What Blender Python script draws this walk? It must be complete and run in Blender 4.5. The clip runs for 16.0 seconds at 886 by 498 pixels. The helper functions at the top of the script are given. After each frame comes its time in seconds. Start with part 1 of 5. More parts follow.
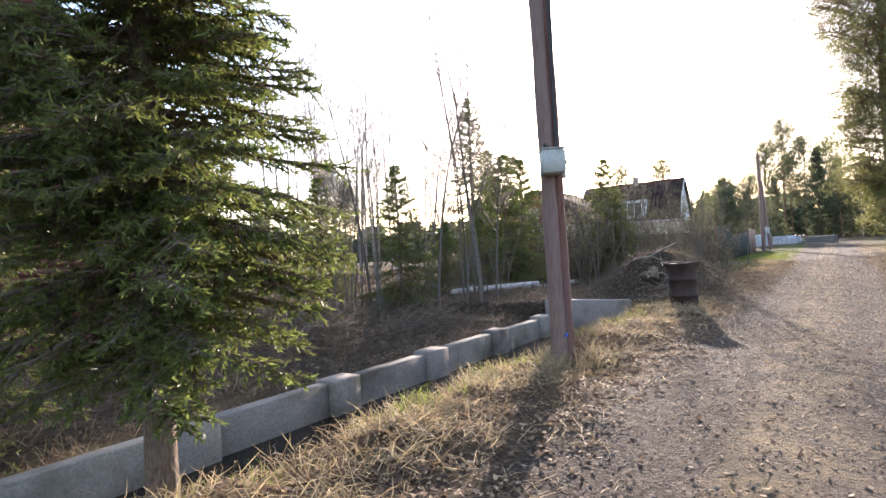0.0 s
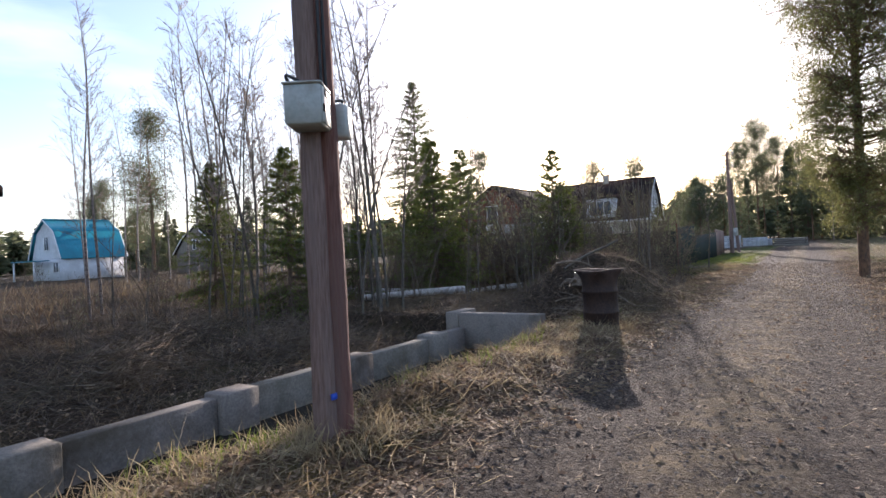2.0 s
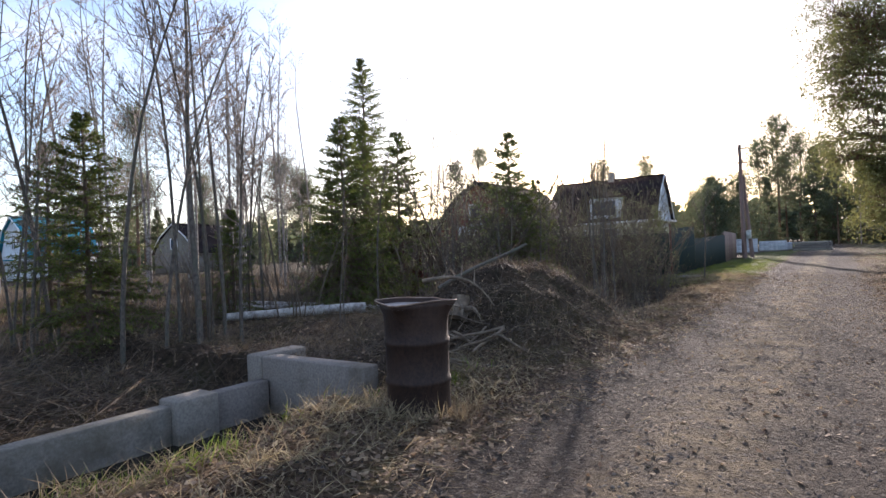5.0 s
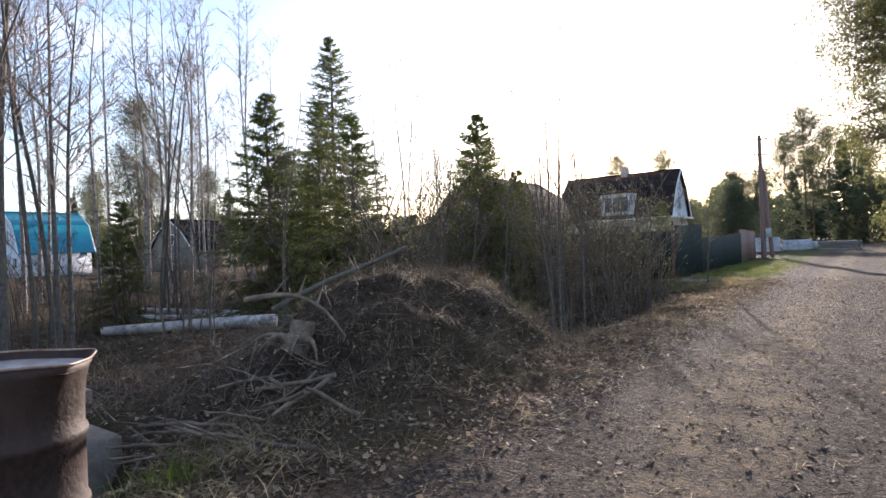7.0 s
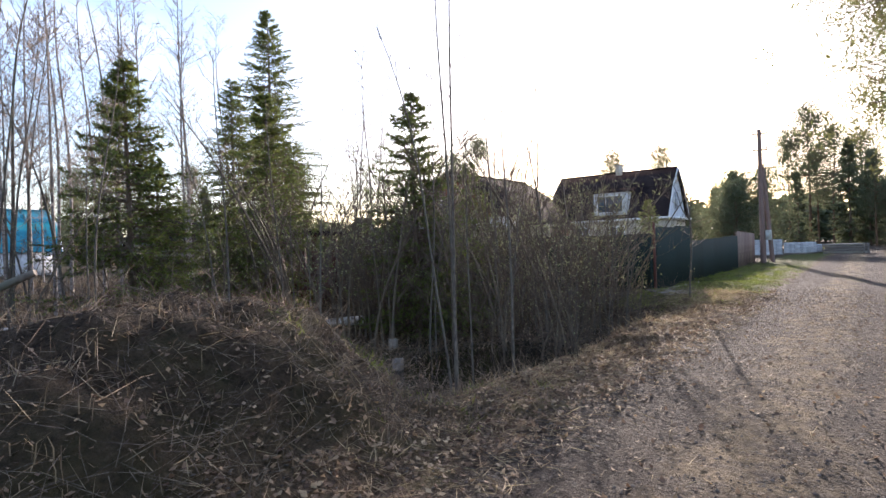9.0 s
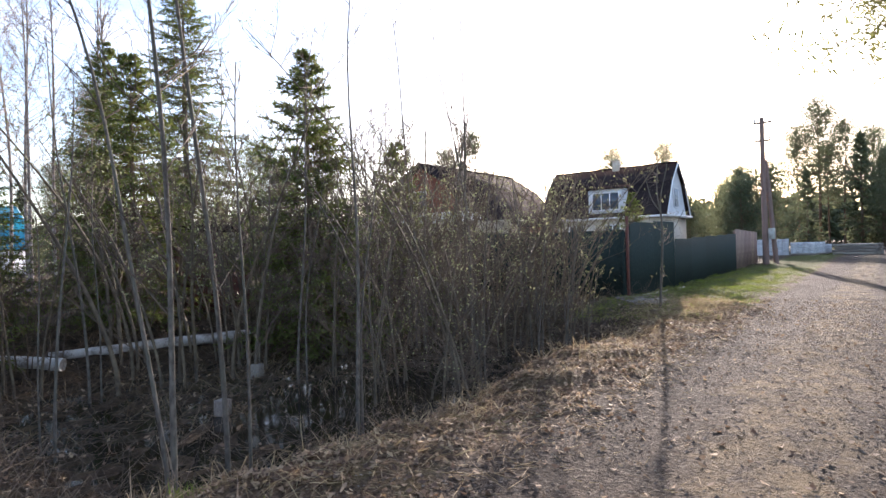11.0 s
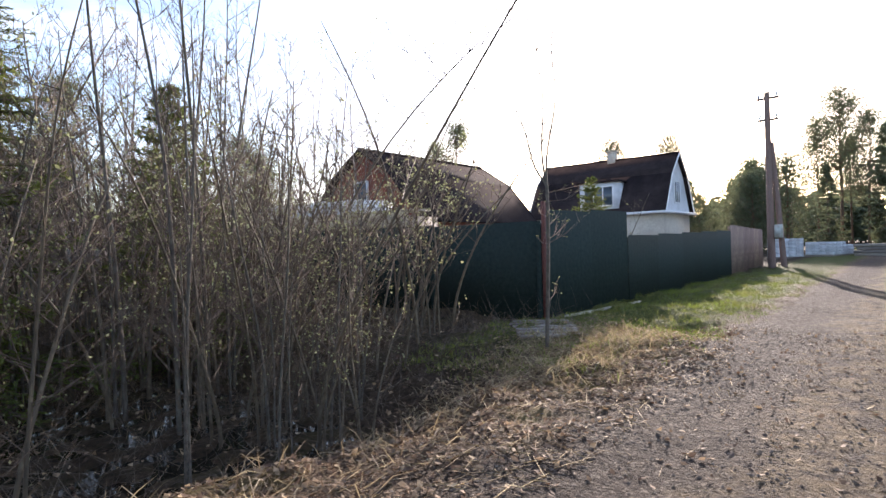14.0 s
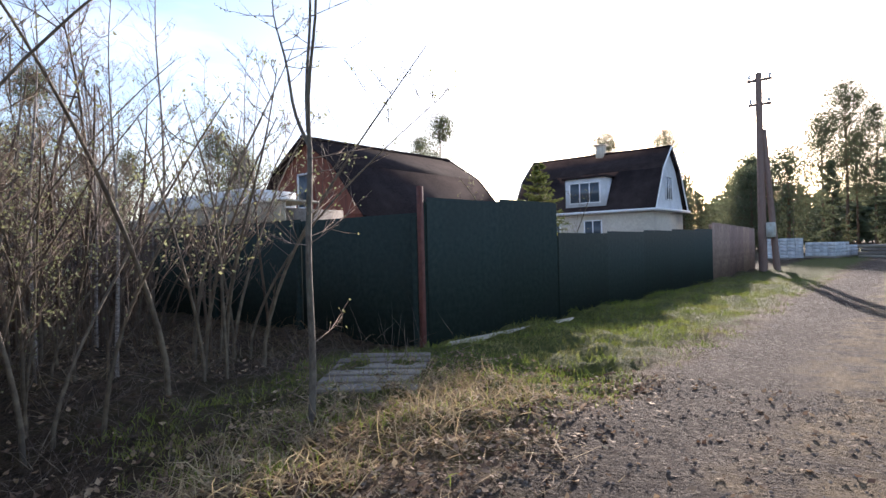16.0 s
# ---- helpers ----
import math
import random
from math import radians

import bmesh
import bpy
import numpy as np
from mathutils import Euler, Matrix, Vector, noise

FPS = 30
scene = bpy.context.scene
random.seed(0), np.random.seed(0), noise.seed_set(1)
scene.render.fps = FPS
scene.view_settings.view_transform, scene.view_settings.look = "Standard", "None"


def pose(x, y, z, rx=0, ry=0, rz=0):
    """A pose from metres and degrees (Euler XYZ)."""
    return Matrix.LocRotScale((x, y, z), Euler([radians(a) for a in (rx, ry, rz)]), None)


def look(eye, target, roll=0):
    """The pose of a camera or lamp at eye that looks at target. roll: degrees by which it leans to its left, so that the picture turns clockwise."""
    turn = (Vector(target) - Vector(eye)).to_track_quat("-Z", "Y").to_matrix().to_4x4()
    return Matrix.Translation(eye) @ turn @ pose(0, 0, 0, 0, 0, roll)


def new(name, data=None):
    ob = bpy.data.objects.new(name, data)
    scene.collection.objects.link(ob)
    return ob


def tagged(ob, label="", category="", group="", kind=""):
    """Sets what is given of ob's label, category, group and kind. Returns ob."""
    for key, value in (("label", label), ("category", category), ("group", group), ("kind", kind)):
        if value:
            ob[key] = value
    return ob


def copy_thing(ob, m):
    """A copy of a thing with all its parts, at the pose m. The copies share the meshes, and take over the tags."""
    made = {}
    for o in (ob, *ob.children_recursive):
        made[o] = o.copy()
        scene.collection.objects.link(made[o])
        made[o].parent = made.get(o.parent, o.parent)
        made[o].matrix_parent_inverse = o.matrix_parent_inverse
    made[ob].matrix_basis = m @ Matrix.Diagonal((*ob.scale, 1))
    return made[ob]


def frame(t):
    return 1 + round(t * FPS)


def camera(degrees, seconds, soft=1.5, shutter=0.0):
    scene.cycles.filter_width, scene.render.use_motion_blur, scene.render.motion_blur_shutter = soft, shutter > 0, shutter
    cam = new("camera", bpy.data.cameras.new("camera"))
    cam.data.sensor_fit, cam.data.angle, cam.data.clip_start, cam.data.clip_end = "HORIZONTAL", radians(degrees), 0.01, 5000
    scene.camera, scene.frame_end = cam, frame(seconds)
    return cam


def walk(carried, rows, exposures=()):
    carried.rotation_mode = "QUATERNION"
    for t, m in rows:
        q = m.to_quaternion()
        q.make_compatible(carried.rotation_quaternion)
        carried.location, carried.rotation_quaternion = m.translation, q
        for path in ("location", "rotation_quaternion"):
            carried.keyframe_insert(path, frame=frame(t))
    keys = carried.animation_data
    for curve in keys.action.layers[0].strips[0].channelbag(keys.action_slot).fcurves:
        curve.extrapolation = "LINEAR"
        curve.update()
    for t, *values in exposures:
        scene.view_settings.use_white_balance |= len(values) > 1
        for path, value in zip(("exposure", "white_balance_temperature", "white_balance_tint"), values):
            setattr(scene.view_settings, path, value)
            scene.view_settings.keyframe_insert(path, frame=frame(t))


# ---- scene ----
cam = camera(76.0, 16.0)

EXPOSURES = [(0.0, 1.66, 6450, 21), (0.5, 1.21, 6400, 21), (1.0, 0.79, 6250, 21), (1.5, 0.75, 6200, 21), (4.0, 0.79, 6200, 21), (7.0, 0.91, 6200, 21), (9.0, 1.05, 6250, 21), (11.5, 1.37, 6300, 21), (12.5, 1.37, 6300, 21), (13.5, 1.31, 6300, 21), (14.5, 1.13, 6250, 21), (16.0, 0.98, 6200, 21)]
PATH = [
    (0, (1.022, -0.261, 1.315), (1.019, 1.739, 1.329), -3.6),
    (0.5, (1.51, 0.375, 1.322), (1.524, 2.375, 1.324), -3.1),
    (1, (1.994, 0.955, 1.304), (2.042, 2.954, 1.304), -3.1),
    (1.5, (2.484, 1.547, 1.293), (2.541, 3.546, 1.293), -3.0),
    (2, (2.922, 2.143, 1.273), (2.985, 4.142, 1.274), -2.9),
    (2.5, (3.412, 2.736, 1.245), (3.465, 4.735, 1.246), -2.9),
    (3, (3.897, 3.309, 1.241), (3.945, 5.308, 1.243), -2.9),
    (3.5, (4.372, 3.994, 1.225), (4.418, 5.994, 1.226), -2.8),
    (4, (4.813, 4.645, 1.225), (4.851, 6.644, 1.226), -2.7),
    (4.2, (4.977, 4.911, 1.246), (5.009, 6.911, 1.256), -2.6),
    (6.5, (6.928, 7.398, 1.248), (6.862, 9.397, 1.247), -2.4),
    (7, (7.294, 8.05, 1.263), (7.219, 10.049, 1.262), -2.2),
    (7.5, (7.674, 8.761, 1.295), (7.6, 10.76, 1.294), -2.2),
    (8, (8.03, 9.383, 1.323), (7.951, 11.382, 1.32), -2.0),
    (8.5, (8.463, 9.97, 1.341), (8.383, 11.968, 1.338), -1.9),
    (9, (8.861, 10.597, 1.343), (8.775, 12.596, 1.34), -1.9),
    (11.5, (11.028, 13.923, 1.234), (10.901, 15.919, 1.23), -1.6),
    (12, (11.458, 14.607, 1.228), (11.315, 16.602, 1.22), -1.5),
    (12.5, (11.884, 15.338, 1.23), (11.731, 17.332, 1.227), -1.6),
    (13, (12.423, 16.184, 1.203), (12.254, 18.177, 1.203), -1.7),
    (13.5, (12.926, 17.011, 1.165), (12.759, 19.004, 1.164), -1.5),
    (14, (13.431, 17.702, 1.146), (13.261, 19.695, 1.144), -1.6),
    (14.5, (13.88, 18.356, 1.135), (13.71, 20.349, 1.134), -1.5),
    (15, (14.359, 19.051, 1.142), (14.181, 21.043, 1.138), -1.5),
    (15.5, (14.786, 19.762, 1.122), (14.601, 21.753, 1.119), -1.4),
    (16, (15.255, 20.444, 1.13), (15.068, 22.435, 1.124), -1.4),
]
walk(cam, [(t, look(eye, target, roll)) for t, eye, target, roll in PATH], EXPOSURES)

# ---- light ----
SUN_AZ, SUN_EL = radians(18.0), radians(13.5)      # from +y towards +x, above the horizon
world = bpy.data.worlds.new("sky")
scene.world = world
world.use_nodes = True
wt = world.node_tree
wt.nodes.clear()
sky = wt.nodes.new("ShaderNodeTexSky")
sky.sky_type, sky.sun_disc = "NISHITA", False
sky.sun_elevation, sky.sun_rotation = SUN_EL, SUN_AZ
sky.air_density, sky.dust_density, sky.ozone_density = 1.0, 1.1, 1.6
wc = wt.nodes.new("ShaderNodeTexCoord")
wm = wt.nodes.new("ShaderNodeMapping")
wm.inputs["Scale"].default_value = (1.0, 1.6, 5.0)
wn = wt.nodes.new("ShaderNodeTexNoise")
wn.inputs["Scale"].default_value, wn.inputs["Detail"].default_value = 1.6, 6.0
wr = wt.nodes.new("ShaderNodeMapRange")
wr.inputs["From Min"].default_value, wr.inputs["From Max"].default_value, wr.inputs["To Max"].default_value = 0.48, 0.74, 0.4
wx = wt.nodes.new("ShaderNodeMix")
wx.data_type = "RGBA"
wx.inputs["B"].default_value = (7.5, 7.8, 8.2, 1)
wb = wt.nodes.new("ShaderNodeBackground")
wb.inputs["Strength"].default_value = 0.18
wo = wt.nodes.new("ShaderNodeOutputWorld")
wt.links.new(wc.outputs["Generated"], wm.inputs["Vector"])
wt.links.new(wm.outputs["Vector"], wn.inputs["Vector"])
wt.links.new(wn.outputs["Fac"], wr.inputs["Value"])
wt.links.new(wr.outputs["Result"], wx.inputs["Factor"])
wt.links.new(sky.outputs["Color"], wx.inputs["A"])
wt.links.new(wx.outputs["Result"], wb.inputs["Color"])
wt.links.new(wb.outputs["Background"], wo.inputs["Surface"])

sun = new("sun", bpy.data.lights.new("sun", "SUN"))
sun.data.energy, sun.data.angle, sun.data.color = 5.0, radians(0.5), (1.0, 0.885, 0.73)
sun_dir = Vector((math.sin(SUN_AZ) * math.cos(SUN_EL), math.cos(SUN_AZ) * math.cos(SUN_EL), math.sin(SUN_EL)))
sun.matrix_world = look(sun_dir * 60, (0, 0, 0))

# ---- plan: x along the lane, y to its left ----
LANE = Matrix.Translation((1.02, -0.26, 0)) @ Matrix.Rotation(math.atan2(0.824, 0.567), 4, "Z")


def at(s, l, z=0.0, turn=0.0, tilt=0.0, lean=0.0):
    """A pose in the lane's plan."""
    return LANE @ pose(s, l, z, lean, tilt, turn)


def smooth(a, b, x):
    k = np.clip((np.asarray(x, float) - a) / (b - a), 0, 1)
    return k * k * (3 - 2 * k)


def wave(s, l):
    return (np.sin(1.7 * s + 0.6 * l) * np.sin(1.3 * l - 0.4 * s + 1) + 0.6 * np.sin(4.1 * s + 1.2 * l + 2) * np.sin(3.7 * l + 0.7 * s)
            + 0.35 * np.sin(9.3 * s - 3 * l) * np.sin(8.1 * l + 2 * s + 1))


def height(s, l):
    s, l = np.asarray(s, float), np.asarray(l, float)
    w = wave(s, l)
    rough = smooth(1.2, 2.6, l) + smooth(-0.9, -2.0, l)
    lumps = np.abs(np.sin(5.3 * s + 2.1 * np.sin(3.1 * l)) * np.sin(6.1 * l + 1.7 * np.sin(2.7 * s)))
    z = 0.012 * w + (0.05 * w + 0.07 * lumps - 0.03) * rough
    z = z - 0.03 * np.exp(-((l - 1.0) / 0.3) ** 2) - 0.03 * np.exp(-((l + 0.45) / 0.3) ** 2)
    z = z + 0.12 * np.exp(-((l - 2.45) / 0.5) ** 2) * smooth(12.5, 9, s)
    far = smooth(5.2, 14, l)
    # ditch along the concrete wall
    first = smooth(12.2, 11.85, s)
    bank = smooth(2.88, 3.62, l + 0.12 * np.sin(1.1 * s) + 0.06 * np.sin(3.3 * s))
    low = -0.66 + 0.3 * smooth(5.15, 5.3, l) + 0.42 * far
    z = z * (1 - bank * first * 0.6) + first * bank * low
    # mound of earth
    r = ((s - 15.35) / 1.8) ** 2 + ((l - 3.75 - 0.25 * (s - 15.35)) / 1.35) ** 2
    z = z + (0.98 + 0.10 * w) * np.exp(-r * r * 0.55 - r * 0.35)
    # wet hollow behind the mound
    hol = smooth(16.6, 18.4, s) * smooth(27.5, 25.2, s) * smooth(2.4, 3.7, l + 0.15 * np.sin(1.3 * s)) * smooth(10.5, 8.2, l)
    z = z - (0.525 + 0.16 * np.exp(-((s - 21.2) / 1.3) ** 2 - ((l - 4.75) / 0.75) ** 2) + 0.05 * w) * hol
    z = z + 0.22 * smooth(14, 40, l) - 0.08 * smooth(26, 28.5, s) * smooth(3.4, 5.0, l) * smooth(12, 8, l)
    return z


def H(s, l):
    return float(height(s, l))


# ---- geometry helpers ----
class Geo:
    """Vertices, triangles and quads, gathered in numpy."""

    def __init__(self):
        self.v, self.f, self.n = [], {3: [], 4: []}, 0

    def add(self, verts, faces):
        verts, faces = np.asarray(verts, float).reshape(-1, 3), np.asarray(faces, int)
        self.v.append(verts)
        self.f[faces.shape[1]].append(faces + self.n)
        self.n += len(verts)

    def mesh(self, name, shade=False):
        me = bpy.data.meshes.new(name)
        v = np.concatenate(self.v)
        t = np.concatenate(self.f[3]) if self.f[3] else np.zeros((0, 3), int)
        q = np.concatenate(self.f[4]) if self.f[4] else np.zeros((0, 4), int)
        me.vertices.add(len(v))
        me.vertices.foreach_set("co", v.astype(np.float32).ravel())
        idx = np.concatenate([t.ravel(), q.ravel()]).astype(np.int32)
        me.loops.add(len(idx))
        me.loops.foreach_set("vertex_index", idx)
        start = np.concatenate([np.arange(len(t)) * 3, len(t) * 3 + np.arange(len(q)) * 4]).astype(np.int32)
        me.polygons.add(len(start))
        me.polygons.foreach_set("loop_start", start)
        me.update(calc_edges=True)
        if shade:
            me.polygons.foreach_set("use_smooth", np.ones(len(start), bool))
        return me


def unit(a):
    return a / np.maximum(np.linalg.norm(a, axis=-1, keepdims=True), 1e-9)


def tube(g, pts, radii, k=6, cap=True):
    pts, radii = np.asarray(pts, float), np.asarray(radii, float)
    tan = unit(np.gradient(pts, axis=0))
    ref = np.array([1.0, 0, 0]) if abs(tan[0, 0]) < 0.8 else np.array([0, 1.0, 0])
    a = unit(np.cross(tan, ref))
    b = np.cross(tan, a)
    ang = np.arange(k) * 2 * np.pi / k
    ring = a[:, None] * np.cos(ang)[None, :, None] + b[:, None] * np.sin(ang)[None, :, None]
    v = (pts[:, None] + ring * radii[:, None, None]).reshape(-1, 3)
    i, j = np.meshgrid(np.arange(len(pts) - 1), np.arange(k), indexing="ij")
    f = np.stack([i * k + j, i * k + (j + 1) % k, (i + 1) * k + (j + 1) % k, (i + 1) * k + j], -1).reshape(-1, 4)
    g.add(v, f)
    if cap:
        for m in (0, len(pts) - 1):
            c = np.vstack([v[m * k:(m + 1) * k], pts[m]])
            g.add(c, [(n, (n + 1) % k, k) if m else ((n + 1) % k, n, k) for n in range(k)])


def cones(g, base, tip, r):
    """Thin pointed twigs, three-sided."""
    base, tip = np.asarray(base, float), np.asarray(tip, float)
    r = np.broadcast_to(r, len(base))
    t = unit(tip - base)
    a = unit(np.cross(t, np.array([0.31, 0.52, 0.79])))
    b = np.cross(t, a)
    vs = [base + (a * math.cos(q) + b * math.sin(q)) * r[:, None] for q in (0, 2.094, 4.189)] + [tip]
    v = np.stack(vs, 1).reshape(-1, 3)
    i = np.arange(len(base))[:, None] * 4
    g.add(v, np.concatenate([i + [0, 1, 3], i + [1, 2, 3], i + [2, 0, 3]]))


def spikes(g, base, way, length, width, rng):
    """Single triangles: needles and blades."""
    way = unit(way)
    side = unit(np.cross(way, rng.normal(size=way.shape)))
    w, n = (np.broadcast_to(width, len(base)) * 0.5)[:, None], np.broadcast_to(length, len(base))[:, None]
    v = np.stack([base - side * w, base + side * w, base + way * n], 1).reshape(-1, 3)
    g.add(v, np.arange(len(base))[:, None] * 3 + [0, 1, 2])


def leaves(g, c, size, rng, flat=0.35):
    """Small curled quads lying about."""
    n = len(c)
    up = unit(np.stack([rng.normal(0, flat, n), rng.normal(0, flat, n), np.ones(n)], -1))
    a = unit(np.cross(up, rng.normal(size=(n, 3))))
    b = np.cross(up, a)
    size = np.broadcast_to(size, n)[:, None]
    curl = up * size * rng.uniform(0.0, 0.28, (n, 1))
    v = np.stack([c - a * size * 0.6 + curl, c - b * size * 0.36, c + a * size * 0.6 + curl, c + b * size * 0.36], 1).reshape(-1, 3)
    i = np.arange(n)[:, None] * 4
    g.add(v, np.concatenate([i + [0, 1, 3], i + [1, 2, 3]]))


def box(g, lo, hi, bevel=0.0):
    (x0, y0, z0), (x1, y1, z1) = lo, hi
    b = min(bevel, 0.49 * min(x1 - x0, y1 - y0, z1 - z0))
    if b <= 0:
        v = [(x, y, z) for z in (z0, z1) for x, y in ((x0, y0), (x1, y0), (x1, y1), (x0, y1))]
        g.add(v, [(3, 2, 1, 0), (4, 5, 6, 7), (0, 1, 5, 4), (1, 2, 6, 5), (2, 3, 7, 6), (3, 0, 4, 7)])
        return
    v = []
    for z, k in ((z0, b), (z0 + b, 0), (z1 - b, 0), (z1, b)):
        c, u0, w0, u1, w1 = (b * 0.6 if k else b), x0 + k, y0 + k, x1 - k, y1 - k
        v += [(u0, w0 + c, z), (u0 + c, w0, z), (u1 - c, w0, z), (u1, w0 + c, z), (u1, w1 - c, z), (u1 - c, w1, z), (u0 + c, w1, z), (u0, w1 - c, z)]
    f = []
    for m in range(3):
        for j in range(8):
            f.append((m * 8 + j, m * 8 + (j + 1) % 8, (m + 1) * 8 + (j + 1) % 8, (m + 1) * 8 + j))
    f += [(3, 2, 1, 0), (7, 4, 3, 0), (7, 6, 5, 4), (24, 25, 26, 27), (24, 27, 28, 31), (28, 29, 30, 31)]
    g.add(v, f)


def solid(g, outline, x0, x1):
    """A prism: an outline of (y, z) pushed along x, with fan ends."""
    n = len(outline)
    v = [(x, y, z) for x in (x0, x1) for y, z in outline]
    g.add(v, [(j, (j + 1) % n, n + (j + 1) % n, n + j) for j in range(n)])
    cy, cz = np.mean(outline, axis=0)
    for x, o in ((x0, 0), (x1, n)):
        vv = [(x, y, z) for y, z in outline] + [(x, cy, cz)]
        g.add(vv, [((j + 1) % n, j, n) if o == 0 else (j, (j + 1) % n, n) for j in range(n)])


def part(name, g, material, parent, label="", shade=False, m=None, kind=""):
    me = g.mesh(name, shade) if isinstance(g, Geo) else g
    if not me.materials:
        me.materials.append(material)
    ob = new(name, me)
    ob.parent = parent
    if m is not None:
        ob.matrix_basis = m
    return tagged(ob, label, kind=kind)


def thing(name, m, label, category, group="", kind=""):
    ob = new(name)
    ob.matrix_basis = m
    ob.empty_display_size = 0.2
    return tagged(ob, label, category, group, kind)


def single(name, g, material, m, label, category, group="", kind="", shade=False):
    me = g.mesh(name, shade)
    me.materials.append(material)
    ob = new(name, me)
    ob.matrix_basis = m
    return tagged(ob, label, category, group, kind)


# ---- materials ----
def nodes_of(name):
    m = bpy.data.materials.new(name)
    m.use_nodes = True
    t = m.node_tree
    return m, t, t.nodes["Principled BSDF"]


def link(t, a, b):
    t.links.new(a, b)


def noise_fac(t, vec, scale, detail=5.0, rough=0.6, lo=0.35, hi=0.65):
    n = t.nodes.new("ShaderNodeTexNoise")
    n.inputs["Scale"].default_value, n.inputs["Detail"].default_value, n.inputs["Roughness"].default_value = scale, detail, rough
    if vec is not None:
        link(t, vec, n.inputs["Vector"])
    r = t.nodes.new("ShaderNodeMapRange")
    r.inputs["From Min"].default_value, r.inputs["From Max"].default_value = lo, hi
    link(t, n.outputs["Fac"], r.inputs["Value"])
    return r.outputs["Result"]


def mixed(t, fac, a, b):
    x = t.nodes.new("ShaderNodeMix")
    x.data_type = "RGBA"
    for key, v in (("A", a), ("B", b), ("Factor", fac)):
        if isinstance(v, (tuple, list)):
            x.inputs[key].default_value = (*v, 1)
        elif isinstance(v, (int, float)):
            x.inputs[key].default_value = v
        else:
            link(t, v, x.inputs[key])
    return x.outputs["Result"]


def sums(t, op, a, b=0.0, c=0.0):
    x = t.nodes.new("ShaderNodeMath")
    x.operation = op
    for n, v in enumerate((a, b, c)):
        if isinstance(v, (int, float)):
            x.inputs[n].default_value = v
        else:
            link(t, v, x.inputs[n])
    return x.outputs[0]


def ramp(t, v, a, b):
    r = t.nodes.new("ShaderNodeMapRange")
    r.interpolation_type = "SMOOTHSTEP"
    r.inputs["From Min"].default_value, r.inputs["From Max"].default_value = a, b
    link(t, v, r.inputs["Value"])
    return r.outputs["Result"]


def bumped(t, bsdf, fac, strength, dist):
    b = t.nodes.new("ShaderNodeBump")
    b.inputs["Strength"].default_value, b.inputs["Distance"].default_value = strength, dist
    link(t, fac, b.inputs["Height"])
    link(t, b.outputs["Normal"], bsdf.inputs["Normal"])


def surface(name, c1, c2, c3=None, big=0.8, fine=30.0, rough=0.8, bump=0.3, dist=0.01, stretch=(1, 1, 1), metal=0.0, island=0.0, thin=0.0, per_object=0.0, gloss=0.4):
    """Two colours by fine grain, a third by large stains."""
    m, t, p = nodes_of(name)
    co = t.nodes.new("ShaderNodeTexCoord")
    mp = t.nodes.new("ShaderNodeMapping")
    mp.inputs["Scale"].default_value = stretch
    link(t, co.outputs["Object"], mp.inputs["Vector"])
    grain = noise_fac(t, mp.outputs["Vector"], fine, 4)
    col = mixed(t, grain, c1, c2)
    if c3:
        col = mixed(t, noise_fac(t, mp.outputs["Vector"], big, 5, 0.65, 0.45, 0.68), col, c3)
    for amount, src in ((island, "ShaderNodeNewGeometry"), (per_object, "ShaderNodeObjectInfo")):
        if amount:
            g = t.nodes.new(src)
            out = g.outputs["Random Per Island"] if src == "ShaderNodeNewGeometry" else g.outputs["Random"]
            h = t.nodes.new("ShaderNodeHueSaturation")
            link(t, sums(t, "MULTIPLY_ADD", out, 2 * amount, 1 - amount), h.inputs["Value"])
            link(t, sums(t, "MULTIPLY_ADD", out, 0.03, 0.485), h.inputs["Hue"])
            link(t, col, h.inputs["Color"])
            col = h.outputs["Color"]
    link(t, col, p.inputs["Base Color"])
    p.inputs["Roughness"].default_value, p.inputs["Metallic"].default_value = rough, metal
    p.inputs["Specular IOR Level"].default_value = gloss
    if bump:
        bumped(t, p, grain, bump, dist)
    if thin:
        tr = t.nodes.new("ShaderNodeBsdfTranslucent")
        link(t, col, tr.inputs["Color"])
        mx = t.nodes.new("ShaderNodeMixShader")
        mx.inputs["Fac"].default_value = thin
        link(t, p.outputs["BSDF"], mx.inputs[1])
        link(t, tr.outputs["BSDF"], mx.inputs[2])
        link(t, mx.outputs["Shader"], t.nodes["Material Output"].inputs["Surface"])
    return m


